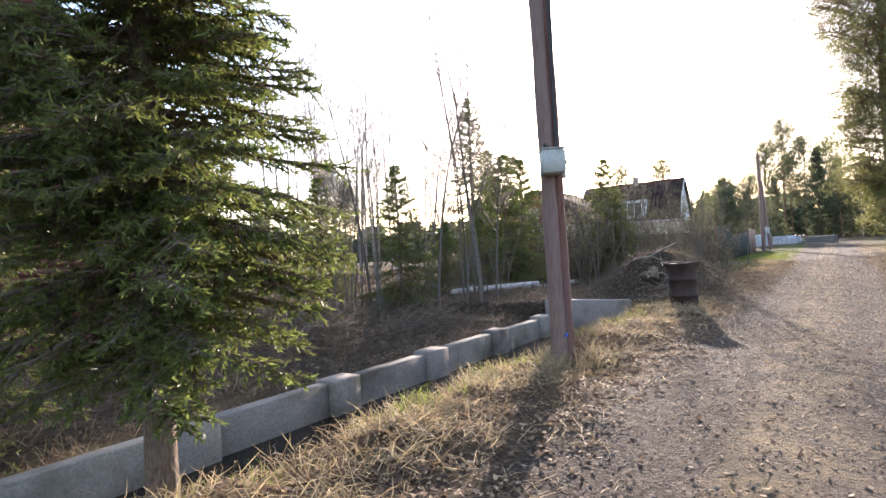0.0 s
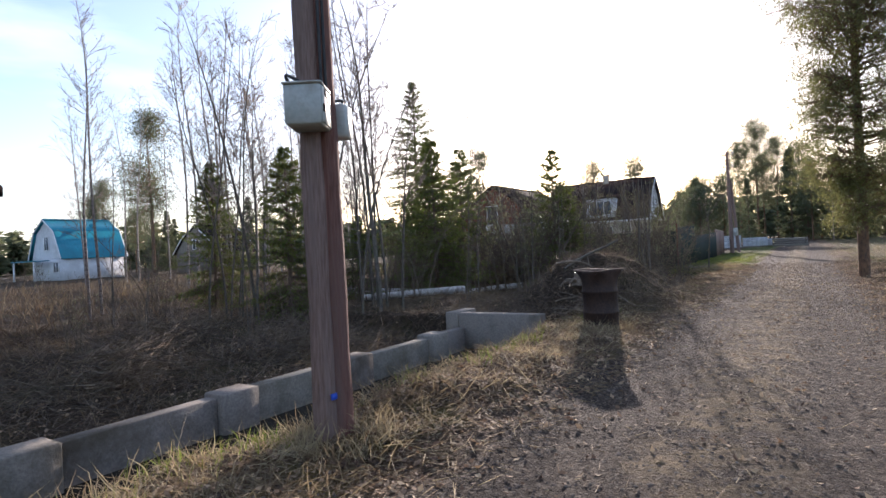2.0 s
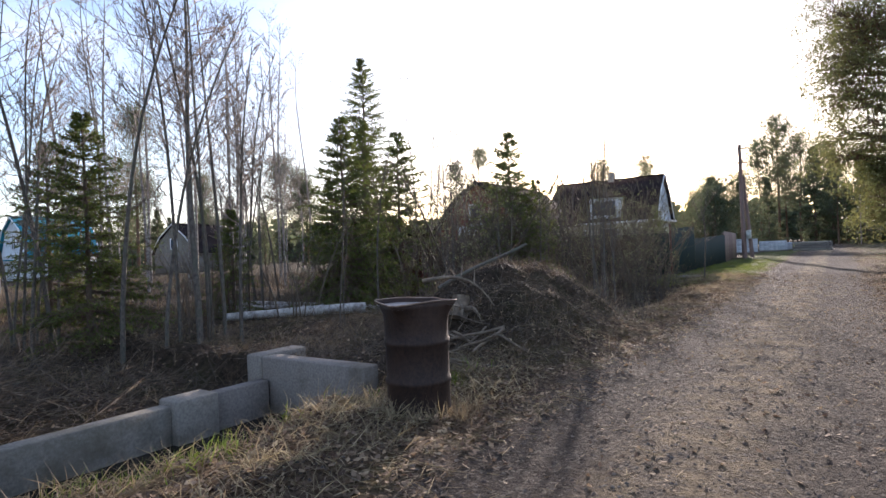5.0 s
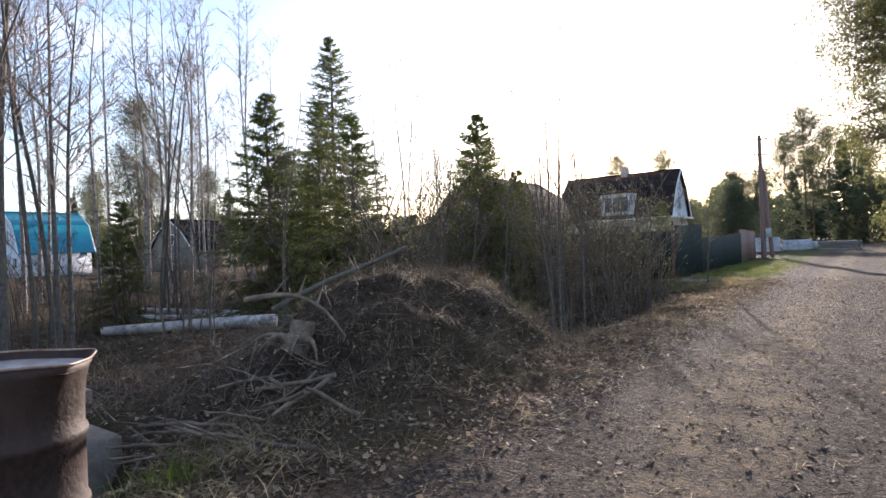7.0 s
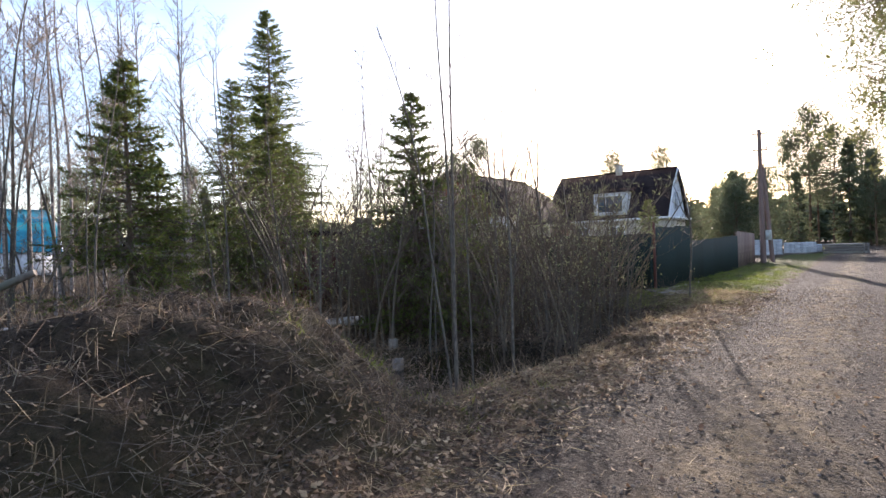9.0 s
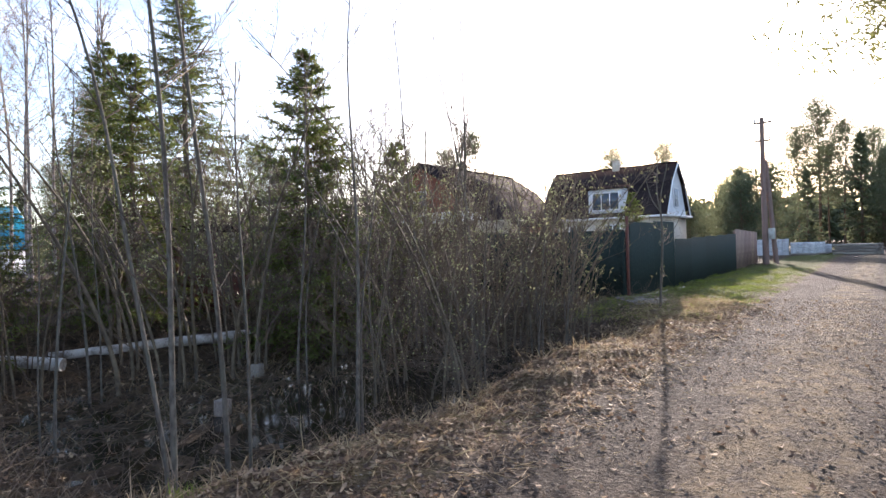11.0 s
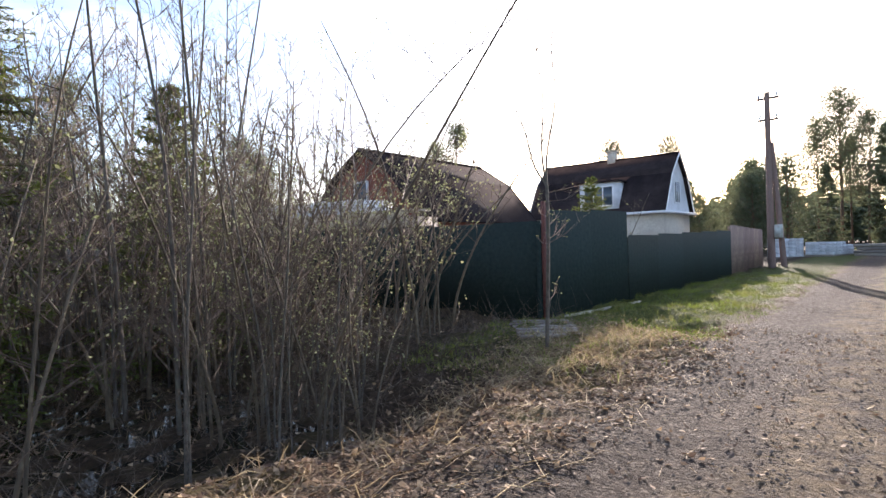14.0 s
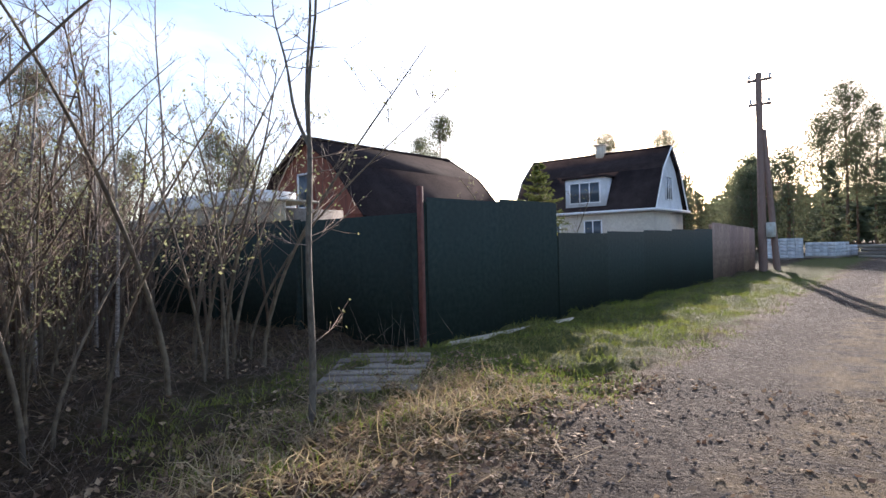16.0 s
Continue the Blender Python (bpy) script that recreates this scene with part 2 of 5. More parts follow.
def ground_material():
    m, t, p = nodes_of("ground_soil")
    co = t.nodes.new("ShaderNodeTexCoord")
    v = co.outputs["Object"]
    sp = t.nodes.new("ShaderNodeSeparateXYZ")
    link(t, v, sp.inputs["Vector"])
    s, l = sp.outputs["X"], sp.outputs["Y"]
    wob = sums(t, "MULTIPLY_ADD", noise_fac(t, v, 0.9, 6, 0.7, 0.0, 1.0), 1.5, -0.75)
    ll = sums(t, "ADD", l, wob)
    grit = noise_fac(t, v, 48, 4, 0.75, 0.38, 0.62)
    pebble = t.nodes.new("ShaderNodeTexVoronoi")
    pebble.inputs["Scale"].default_value = 34
    link(t, v, pebble.inputs["Vector"])
    stone = mixed(t, pebble.outputs["Color"], (0.06, 0.047, 0.038), (0.225, 0.182, 0.148))
    road = mixed(t, grit, (0.068, 0.05, 0.039), (0.205, 0.158, 0.122))
    road = mixed(t, sums(t, "MULTIPLY", grit, 0.55), road, stone)
    dark = noise_fac(t, v, 0.75, 8, 0.75, 0.44, 0.58)
    road = mixed(t, sums(t, "MULTIPLY", dark, 0.8), road, (0.085, 0.067, 0.056))
    fleck = noise_fac(t, v, 13, 4, 0.6, 0.50, 0.57)
    road = mixed(t, sums(t, "MULTIPLY", fleck, 0.8), road, (0.052, 0.038, 0.030))
    pale = noise_fac(t, v, 24, 3, 0.6, 0.56, 0.62)
    road = mixed(t, sums(t, "MULTIPLY", pale, 0.6), road, (0.36, 0.30, 0.235))
    mid = sums(t, "MULTIPLY", ramp(t, sums(t, "ABSOLUTE", sums(t, "SUBTRACT", ll, 0.3)), 0.6, 0.15), noise_fac(t, v, 3.1, 6, 0.7, 0.4, 0.6))
    road = mixed(t, sums(t, "MULTIPLY", mid, 0.85), road, (0.35, 0.26, 0.15))
    litter = mixed(t, noise_fac(t, v, 24, 5, 0.75), (0.06, 0.04, 0.028), (0.30, 0.205, 0.13))
    litter = mixed(t, noise_fac(t, v, 1.1, 5, 0.7, 0.5, 0.7), litter, (0.20, 0.17, 0.06))
    damp = mixed(t, noise_fac(t, v, 9, 6, 0.75), (0.042, 0.030, 0.020), (0.155, 0.11, 0.072))
    damp = mixed(t, sums(t, "MULTIPLY", noise_fac(t, v, 0.7, 5, 0.7, 0.5, 0.7), 0.7), damp, (0.10, 0.095, 0.036))
    lawn = mixed(t, noise_fac(t, v, 14, 5, 0.75), (0.075, 0.10, 0.025), (0.19, 0.20, 0.06))
    mound = sums(t, "MULTIPLY", ramp(t, s, 12.4, 13.6), ramp(t, s, 18.2, 17.2))
    side = mixed(t, sums(t, "MAXIMUM", ramp(t, ll, 2.7, 3.6), sums(t, "MULTIPLY", mound, ramp(t, ll, 1.9, 2.6))), litter, damp)
    green = sums(t, "MULTIPLY", sums(t, "MULTIPLY", ramp(t, s, 26.5, 29.5), ramp(t, l, 5.2, 4.3)), ramp(t, ll, 1.7, 2.3))
    side = mixed(t, green, side, lawn)
    right = sums(t, "MULTIPLY", ramp(t, ll, -1.6, -2.4), noise_fac(t, v, 1.7, 5, 0.7, 0.4, 0.6))
    side = mixed(t, right, side, (0.17, 0.16, 0.06))
    onroad = sums(t, "MULTIPLY", ramp(t, ll, 1.95, 1.45), ramp(t, ll, -1.45, -0.8))
    link(t, mixed(t, onroad, side, road), p.inputs["Base Color"])
    p.inputs["Roughness"].default_value = 0.95
    p.inputs["Specular IOR Level"].default_value = 0.18
    bumped(t, p, sums(t, "ADD", sums(t, "MULTIPLY_ADD", noise_fac(t, v, 9, 5, 0.7), 1.5, grit), sums(t, "MULTIPLY", pebble.outputs["Distance"], -1.2)), 1.0, 0.045)
    return m


GROUND = ground_material()
CONCRETE = surface("concrete_grey", (0.205, 0.178, 0.148), (0.30, 0.262, 0.22), (0.11, 0.09, 0.062), 1.3, 40, 0.85, 0.35, 0.006, per_object=0.06)
POLE_WOOD = surface("weathered_pole_wood", (0.17, 0.108, 0.088), (0.28, 0.19, 0.16), (0.21, 0.155, 0.135), 1.2, 14, 0.85, 0.6, 0.008, (6, 6, 0.4))
BARK = surface("spruce_bark", (0.10, 0.065, 0.045), (0.23, 0.16, 0.115), (0.14, 0.12, 0.09), 2.0, 22, 0.9, 0.8, 0.012, (3, 3, 1))
PINE_BARK = surface("pine_bark", (0.10, 0.065, 0.045), (0.26, 0.14, 0.075), (0.13, 0.10, 0.08), 0.6, 9, 0.9, 0.8, 0.02, (3, 3, 1))
BIRCH = surface("birch_bark", (0.40, 0.36, 0.32), (0.20, 0.16, 0.135), (0.10, 0.08, 0.07), 3.0, 12, 0.75, 0.3, 0.005, (1, 1, 3))
TWIG = surface("bare_twigs", (0.17, 0.125, 0.095), (0.31, 0.24, 0.19), None, 1, 8, 0.7, 0, 0)
ALDER = surface("grey_brown_bark", (0.075, 0.06, 0.05), (0.19, 0.16, 0.13), (0.12, 0.12, 0.09), 2.5, 16, 0.8, 0.4, 0.006, (2, 2, 1))
WILLOW = surface("willow_bark", (0.10, 0.075, 0.05), (0.21, 0.165, 0.11), (0.085, 0.07, 0.055), 3, 14, 0.7, 0.2, 0.004)
BROWNTWIG = surface("brown_twigs", (0.07, 0.048, 0.033), (0.155, 0.112, 0.077), None, 1, 8, 0.75, 0, 0)
LOGBARK = surface("pale_log_bark", (0.50, 0.47, 0.43), (0.62, 0.59, 0.55), (0.14, 0.11, 0.09), 5, 12, 0.75, 0.3, 0.005)
HEDGE = surface("brownish_boards", (0.20, 0.13, 0.105), (0.31, 0.22, 0.18), (0.16, 0.11, 0.09), 0.8, 8, 0.85, 0.3, 0.004, per_object=0.15, gloss=0.15)
OLDBOARD = surface("old_brown_boards", (0.10, 0.07, 0.055), (0.17, 0.125, 0.10), (0.075, 0.055, 0.045), 0.8, 8, 0.85, 0.3, 0.004, (6, 6, 0.5), per_object=0.2, gloss=0.15)
CATKIN = surface("catkins", (0.26, 0.28, 0.11), (0.42, 0.42, 0.24), None, 1, 20, 0.9, 0, 0, island=0.3, thin=0.45)
NEEDLE = surface("spruce_needles", (0.085, 0.115, 0.028), (0.19, 0.22, 0.055), (0.14, 0.152, 0.044), 0.9, 7, 0.5, 0, 0, island=0.35, thin=0.5)
PINE_NEEDLE = surface("pine_needles", (0.15, 0.165, 0.055), (0.27, 0.26, 0.095), (0.20, 0.19, 0.08), 0.7, 5, 0.5, 0, 0, island=0.35, thin=0.5)
FAR_NEEDLE = surface("far_needles", (0.10, 0.12, 0.07), (0.17, 0.185, 0.10), None, 0.5, 4, 0.6, 0, 0, island=0.3, thin=0.6)
STRAW = surface("dry_grass", (0.30, 0.225, 0.125), (0.50, 0.40, 0.25), (0.19, 0.135, 0.08), 1.3, 8, 0.7, 0, 0, island=0.3, thin=0.4)
GREEN = surface("green_grass", (0.12, 0.17, 0.025), (0.24, 0.28, 0.05), (0.30, 0.27, 0.10), 1.0, 5, 0.6, 0, 0, island=0.3, thin=0.45)
DEADLEAF = surface("dead_leaves", (0.26, 0.165, 0.10), (0.47, 0.345, 0.23), (0.12, 0.075, 0.05), 1.5, 6, 0.75, 0, 0, island=0.65, thin=0.3, gloss=0.2)
STALK = surface("dead_stalks", (0.17, 0.12, 0.075), (0.32, 0.24, 0.15), (0.11, 0.08, 0.055), 1.2, 8, 0.8, 0, 0, island=0.35, thin=0.3, gloss=0.2)
GRAVEL = surface("gravel_stones", (0.06, 0.048, 0.039), (0.195, 0.158, 0.127), None, 1, 10, 0.9, 0, 0, island=0.4, gloss=0.1)
STICK = surface("dry_sticks", (0.12, 0.085, 0.06), (0.29, 0.22, 0.155), (0.10, 0.08, 0.06), 2, 12, 0.8, 0.2, 0.004, island=0.3)
RUST = surface("dark_rusty_steel", (0.026, 0.016, 0.013), (0.052, 0.030, 0.022), (0.07, 0.04, 0.028), 2.2, 34, 0.62, 0.4, 0.003, metal=0.25)
RIM = surface("scuffed_rim_steel", (0.30, 0.20, 0.14), (0.42, 0.33, 0.25), (0.16, 0.08, 0.05), 4, 30, 0.55, 0.2, 0.002, metal=0.3)
GREYBOX = surface("grey_enamel", (0.40, 0.43, 0.40), (0.48, 0.50, 0.47), (0.30, 0.27, 0.22), 4, 30, 0.5, 0.1, 0.002)
RUBBER = surface("black_cable", (0.02, 0.02, 0.02), (0.04, 0.04, 0.04), None, 1, 20, 0.5, 0, 0)
LOGWOOD = surface("red_brown_boards", (0.085, 0.028, 0.022), (0.15, 0.052, 0.04), (0.06, 0.028, 0.024), 1.2, 10, 0.75, 0.4, 0.006, (0.4, 4, 4), per_object=0.15)
DARKROOF = surface("dark_roofing", (0.024, 0.018, 0.019), (0.042, 0.033, 0.032), (0.05, 0.039, 0.037), 0.8, 18, 1.0, 0.15, 0.006, gloss=0.02)
BARNWALL = surface("brown_red_cladding", (0.20, 0.062, 0.038), (0.28, 0.095, 0.06), (0.15, 0.055, 0.04), 0.8, 6, 0.75, 0.3, 0.006, (6, 6, 0.5))
TEAL = surface("teal_metal_roof", (0.012, 0.22, 0.30), (0.02, 0.29, 0.38), (0.015, 0.18, 0.25), 0.5, 8, 0.4, 0.1, 0.004)
WHITEWALL = surface("white_cladding", (0.60, 0.62, 0.65), (0.72, 0.73, 0.75), (0.50, 0.51, 0.52), 0.7, 9, 0.7, 0.2, 0.004)
TRIM = surface("white_trim", (0.74, 0.74, 0.75), (0.82, 0.82, 0.82), None, 1, 12, 0.5, 0.05, 0.002)
BEIGE = surface("pale_siding", (0.50, 0.44, 0.36), (0.60, 0.54, 0.45), (0.42, 0.36, 0.30), 0.6, 7, 0.7, 0.2, 0.004)
FENCE = surface("dark_green_sheet", (0.022, 0.036, 0.032), (0.034, 0.050, 0.044), (0.028, 0.040, 0.036), 0.7, 15, 0.9, 0.1, 0.002, per_object=0.1, gloss=0.1)
REDPOST = surface("red_oxide_post", (0.11, 0.038, 0.03), (0.16, 0.06, 0.046), None, 1, 14, 0.7, 0.2, 0.003)
PLANK = surface("grey_boards", (0.16, 0.138, 0.116), (0.27, 0.24, 0.20), (0.12, 0.105, 0.09), 1.5, 10, 0.8, 0.4, 0.004, (0.5, 6, 6), per_object=0.2)
PALE = surface("pale_new_board", (0.52, 0.47, 0.37), (0.64, 0.58, 0.46), (0.42, 0.36, 0.28), 1.4, 10, 0.75, 0.3, 0.003, (0.5, 6, 6), per_object=0.1)
SHEET = surface("pale_roof_sheet", (0.62, 0.65, 0.66), (0.74, 0.76, 0.76), (0.5, 0.52, 0.5), 0.9, 10, 0.6, 0.1, 0.004)
WRAP = surface("grey_stone_stack", (0.44, 0.46, 0.48), (0.58, 0.60, 0.62), (0.36, 0.37, 0.39), 1.5, 9, 0.7, 0.2, 0.01, per_object=0.15)
BLUEPLASTIC = surface("blue_plastic", (0.02, 0.07, 0.45), (0.03, 0.10, 0.55), None, 1, 9, 0.4, 0, 0)


def clear_material(name, colour, rough, ior=1.45, metal=0.0, ripple=0.0):
    m, t, p = nodes_of(name)
    p.inputs["Base Color"].default_value = (*colour, 1)
    p.inputs["Roughness"].default_value, p.inputs["IOR"].default_value, p.inputs["Metallic"].default_value = rough, ior, metal
    if ripple:
        co = t.nodes.new("ShaderNodeTexCoord")
        bumped(t, p, noise_fac(t, co.outputs["Object"], 7, 3), ripple, 0.01)
    return m


WATER = clear_material("ditch_water", (0.012, 0.011, 0.008), 0.03, 1.33, 0, 0.06)
GLASS = clear_material("window_glass", (0.06, 0.08, 0.10), 0.05, 1.5)

# ---- ground ----
def spread(*stops):
    """Grid lines: (from, to, step) runs, joined."""
    out = []
    for a, b, n in stops:
        out += list(np.linspace(a, b, n, endpoint=False))
    return np.array(out + [stops[-1][1]])


def build_ground():
    xs = spread((-1500, -200, 6), (-200, -30, 14), (-30, -3, 30), (-3, 34, 230), (34, 70, 40), (70, 200, 26), (200, 1500, 6))
    ys = spread((-1500, -150, 6), (-150, -20, 14), (-20, -4, 16), (-4, 8, 96), (8, 24, 36), (24, 90, 24), (90, 200, 8), (200, 1500, 6))
    sx, ly = np.meshgrid(xs, ys, indexing="ij")
    v = np.stack([sx, ly, height(sx, ly)], -1).reshape(-1, 3)
    n = len(ys)
    i, j = np.meshgrid(np.arange(len(xs) - 1), np.arange(n - 1), indexing="ij")
    q = np.stack([i * n + j, (i + 1) * n + j, (i + 1) * n + j + 1, i * n + j + 1], -1).reshape(-1, 4)
    g = Geo()
    g.add(v, q)
    return single("ground", g, GROUND, LANE, "gravel lane with leaf-strewn verges and damp brown soil", "ground", kind="structure", shade=True)


build_ground()


def water_sheet(s0, s1, l0, l1, z, label):
    g = Geo()
    ss, ls = np.linspace(s0, s1, 24), np.linspace(l0, l1, 8)
    a, b = np.meshgrid(ss, ls, indexing="ij")
    v = np.stack([a, b, np.full_like(a, z)], -1).reshape(-1, 3)
    i, j = np.meshgrid(np.arange(23), np.arange(7), indexing="ij")
    g.add(v, np.stack([i * 8 + j, (i + 1) * 8 + j, (i + 1) * 8 + j + 1, i * 8 + j + 1], -1).reshape(-1, 4))
    return single("water", g, WATER, LANE, label, "water", kind="structure")


water_sheet(-8, 11.85, 3.4, 5.08, -0.56, "still dark ditch water along the concrete wall")
water_sheet(17.6, 26.0, 3.0, 9.2, -0.53, "still black water in a wet hollow")


# ---- concrete retaining wall in the ditch ----
def concrete_wall():
    base = thing("retaining_wall", LANE, "low grey concrete retaining wall with square piers", "wall", kind="structure")
    starts = [1.05 + 1.98 * k for k in range(-4, 6)]
    for k, s in enumerate(starts):
        g = Geo()
        box(g, (s + 0.23, 5.09, -0.95), (min(s + 1.75, 11.9), 5.27, -0.17 + 0.008 * math.sin(3 * k)), 0.012)
        part("wall_panel", g, CONCRETE, base)
        g = Geo()
        box(g, (s - 0.23, 4.99, -0.95), (s + 0.228, 5.33, -0.135 + 0.008 * math.sin(5 * k)), 0.014)
        part("pier", g, CONCRETE, base)
    g = Geo()
    box(g, (11.92, 3.62, -1.0), (12.16, 5.24, 0.09), 0.016)
    part("head_wall", g, CONCRETE, base)
    g = Geo()
    box(g, (11.90, 5.245, -1.0), (12.62, 5.50, 0.105), 0.016)
    part("head_pier", g, CONCRETE, base)


concrete_wall()


# ---- power pole beside the lane ----
def power_pole():
    base = thing("power_pole", at(5.78, 2.52, H(5.78, 2.52) - 0.05), "weathered wooden power pole with a second brown timber bolted to it", "pole")
    g = Geo()
    z = np.linspace(-0.4, 8.2, 26)
    pts = np.stack([0.012 * np.sin(z * 1.3) - 0.004 * z, 0.010 * np.sin(z * 0.9 + 1) + 0.006 * z, z], -1)
    tube(g, pts, 0.088 - 0.003 * z + 0.004 * np.sin(z * 5), 12)
    part("post", g, POLE_WOOD, base, shade=True)
    g = Geo()
    tube(g, pts[:22] + [0.078, -0.062, 0], 0.078 - 0.003 * z[:22] + 0.004 * np.sin(z[:22] * 7), 10)
    part("brace_timber", g, REDWOOD, base, "red-brown timber", shade=True)
    cabinet = Geo()
    box(cabinet, (-0.15, -0.13, 0.10), (0.15, 0.13, 0.38), 0.012)
    box(cabinet, (-0.16, -0.14, 0.38), (0.16, 0.14, 0.395), 0.004)
    cab = part("meter_box", cabinet, GREYBOX, base, "pale grey steel box with worn paint", m=pose(-0.15, -0.11, 1.99, 0, 0, 32) @ Matrix.Scale(0.88, 4))
    g = Geo()
    box(g, (-0.135, -0.142, 0.115), (0.135, -0.128, 0.365), 0.006)
    part("door", g, GREYBOX, cab)
    g = Geo()
    box(g, (-0.135, -0.155, 0.18), (-0.11, -0.14, 0.24), 0.004)
    part("latch", g, RUST, cab)
    g = Geo()
    for x, zz, w, h in ((-0.02, 0.33, 0.12, 0.05), (0.02, 0.29, 0.06, 0.05)):
        box(g, (x - w / 2, -0.1445, zz - h / 2), (x + w / 2, -0.1425, zz + h / 2))
    part("rust_patch", g, RUST, cab, "rusty bare patch")
    g = Geo()
    box(g, (-0.07, -0.08, 0.09), (0.07, 0.08, 0.32), 0.012)
    part("junction_box", g, GREYBOX, base, "smaller grey box", m=pose(0.22, -0.02, 1.98, 0, 0, 20))
    for k, (x, y) in enumerate(((-0.28, -0.1), (0.25, -0.02), (-0.01, -0.108), (0.035, -0.112))):
        g = Geo()
        u = np.linspace(0, 1, 16)
        if k < 2:
            c = np.stack([x + 0.10 * np.sin(u * np.pi) * (1 if k else -1) * 0.4 + (0.0 - x) * u ** 3 * 0.6, y + 0 * u, (2.33 if k == 0 else 2.25) + (0.05 if k == 0 else 0.10) * np.sin(u * np.pi * 0.9)], -1)
        else:
            c = np.stack([x + 0.01 * np.sin(u * 9 + k), y + 0.01 * np.cos(u * 7), 2.1 + u * 5.5], -1)
        tube(g, c, np.full(16, 0.011), 6)
        part("cable", g, RUBBER, base)
    g = Geo()
    box(g, (-0.05, -0.10, 0.33), (0.0, -0.085, 0.37), 0.002)
    part("blue_tag", g, BLUEPLASTIC, base, "small blue plastic tag")


REDWOOD = surface("red_brown_timber", (0.13, 0.055, 0.042), (0.22, 0.105, 0.08), (0.16, 0.10, 0.085), 1.2, 14, 0.85, 0.6, 0.008, (6, 6, 0.4))
power_pole()


# ---- rusty drum ----
def rusty_drum():
    base = thing("steel_drum", at(11.2, 2.36, H(11.2, 2.36) - 0.02, 58) @ Matrix.Diagonal((0.87, 0.87, 1, 1)), "dark rusty steel drum with a flared cut-open top", "barrel")
    g = Geo()
    n, rows = 48, []
    prof = [(0.0, 0.285), (0.015, 0.292), (0.03, 0.285), (0.26, 0.285), (0.275, 0.296), (0.29, 0.299), (0.305, 0.296), (0.32, 0.285), (0.56, 0.285), (0.575, 0.296), (0.59, 0.299), (0.605, 0.296), (0.62, 0.285), (0.70, 0.286)]
    a = np.linspace(0, 2 * np.pi, n, endpoint=False)
    for z, r in prof:
        rows.append(np.stack([r * np.cos(a), r * np.sin(a), np.full(n, z)], -1))
    square = 1.0 / np.maximum(np.abs(np.cos(a)), np.abs(np.sin(a)))
    for z, k in ((0.75, 0.08), (0.80, 0.25), (0.855, 0.62), (0.90, 1.0)):
        r = 0.286 * (1 - k) + k * (0.305 * np.minimum(square, 1.34) + 0.008 * np.sin(3 * a))
        rows.append(np.stack([r * np.cos(a), r * np.sin(a), z + 0.012 * k * np.sin(2 * a + 1)], -1))
    inner = [(r[:, :] * [0.985, 0.985, 1]) for r in rows[::-1]]
    allr = np.concatenate(rows + inner)
    m = len(rows) + len(inner)
    i, j = np.meshgrid(np.arange(m - 1), np.arange(n), indexing="ij")
    g.add(allr, np.stack([i * n + j, i * n + (j + 1) % n, (i + 1) * n + (j + 1) % n, (i + 1) * n + j], -1).reshape(-1, 4))
    part("shell", g, RUST, base, shade=True)
    g = Geo()
    top = rows[-1]
    tube(g, np.vstack([top, top[:1]]), np.full(n + 1, 0.006), 6, False)
    part("rim", g, RIM, base, "scuffed bare metal rim")
    g = Geo()
    c = np.vstack([top * [0.95, 0.95, 1] - [0, 0, 0.035], [[0, 0, 0.845]]])
    g.add(c, [(k, (k + 1) % n, n) for k in range(n)])
    part("lid", g, LIDMAT, base, "pale flat metal lid")


LIDMAT = surface("pale_lid_metal", (0.42, 0.40, 0.38), (0.55, 0.53, 0.51), (0.30, 0.22, 0.17), 3, 20, 0.5, 0.1, 0.003)
rusty_drum()


# ---- buildings ----
def window_part(parent, m, w, h, bars=1):
    g = Geo()
    box(g, (-w / 2 + 0.002, -0.02, 0.002), (w / 2 - 0.002, -0.005, h - 0.002))
    win = part("window", g, GLASS, parent, m=m)
    rails = [((-w / 2 - 0.08, -0.05, -0.08), (w / 2 + 0.08, 0.03, 0)), ((-w / 2 - 0.08, -0.05, h), (w / 2 + 0.08, 0.03, h + 0.08)),
             ((-w / 2 - 0.08, -0.05, 0.002), (-w / 2, 0.03, h - 0.002)), ((w / 2, -0.05, 0.002), (w / 2 + 0.08, 0.03, h - 0.002))]
    for k in range(bars):
        x = -w / 2 + w * (k + 1) / (bars + 1)
        rails.append(((x - 0.03, -0.045, 0.004), (x + 0.03, 0.02, h - 0.004)))
    for lo, hi in rails:
        g = Geo()
        box(g, lo, hi)
        part("window_frame", g, TRIM, win)
    return win


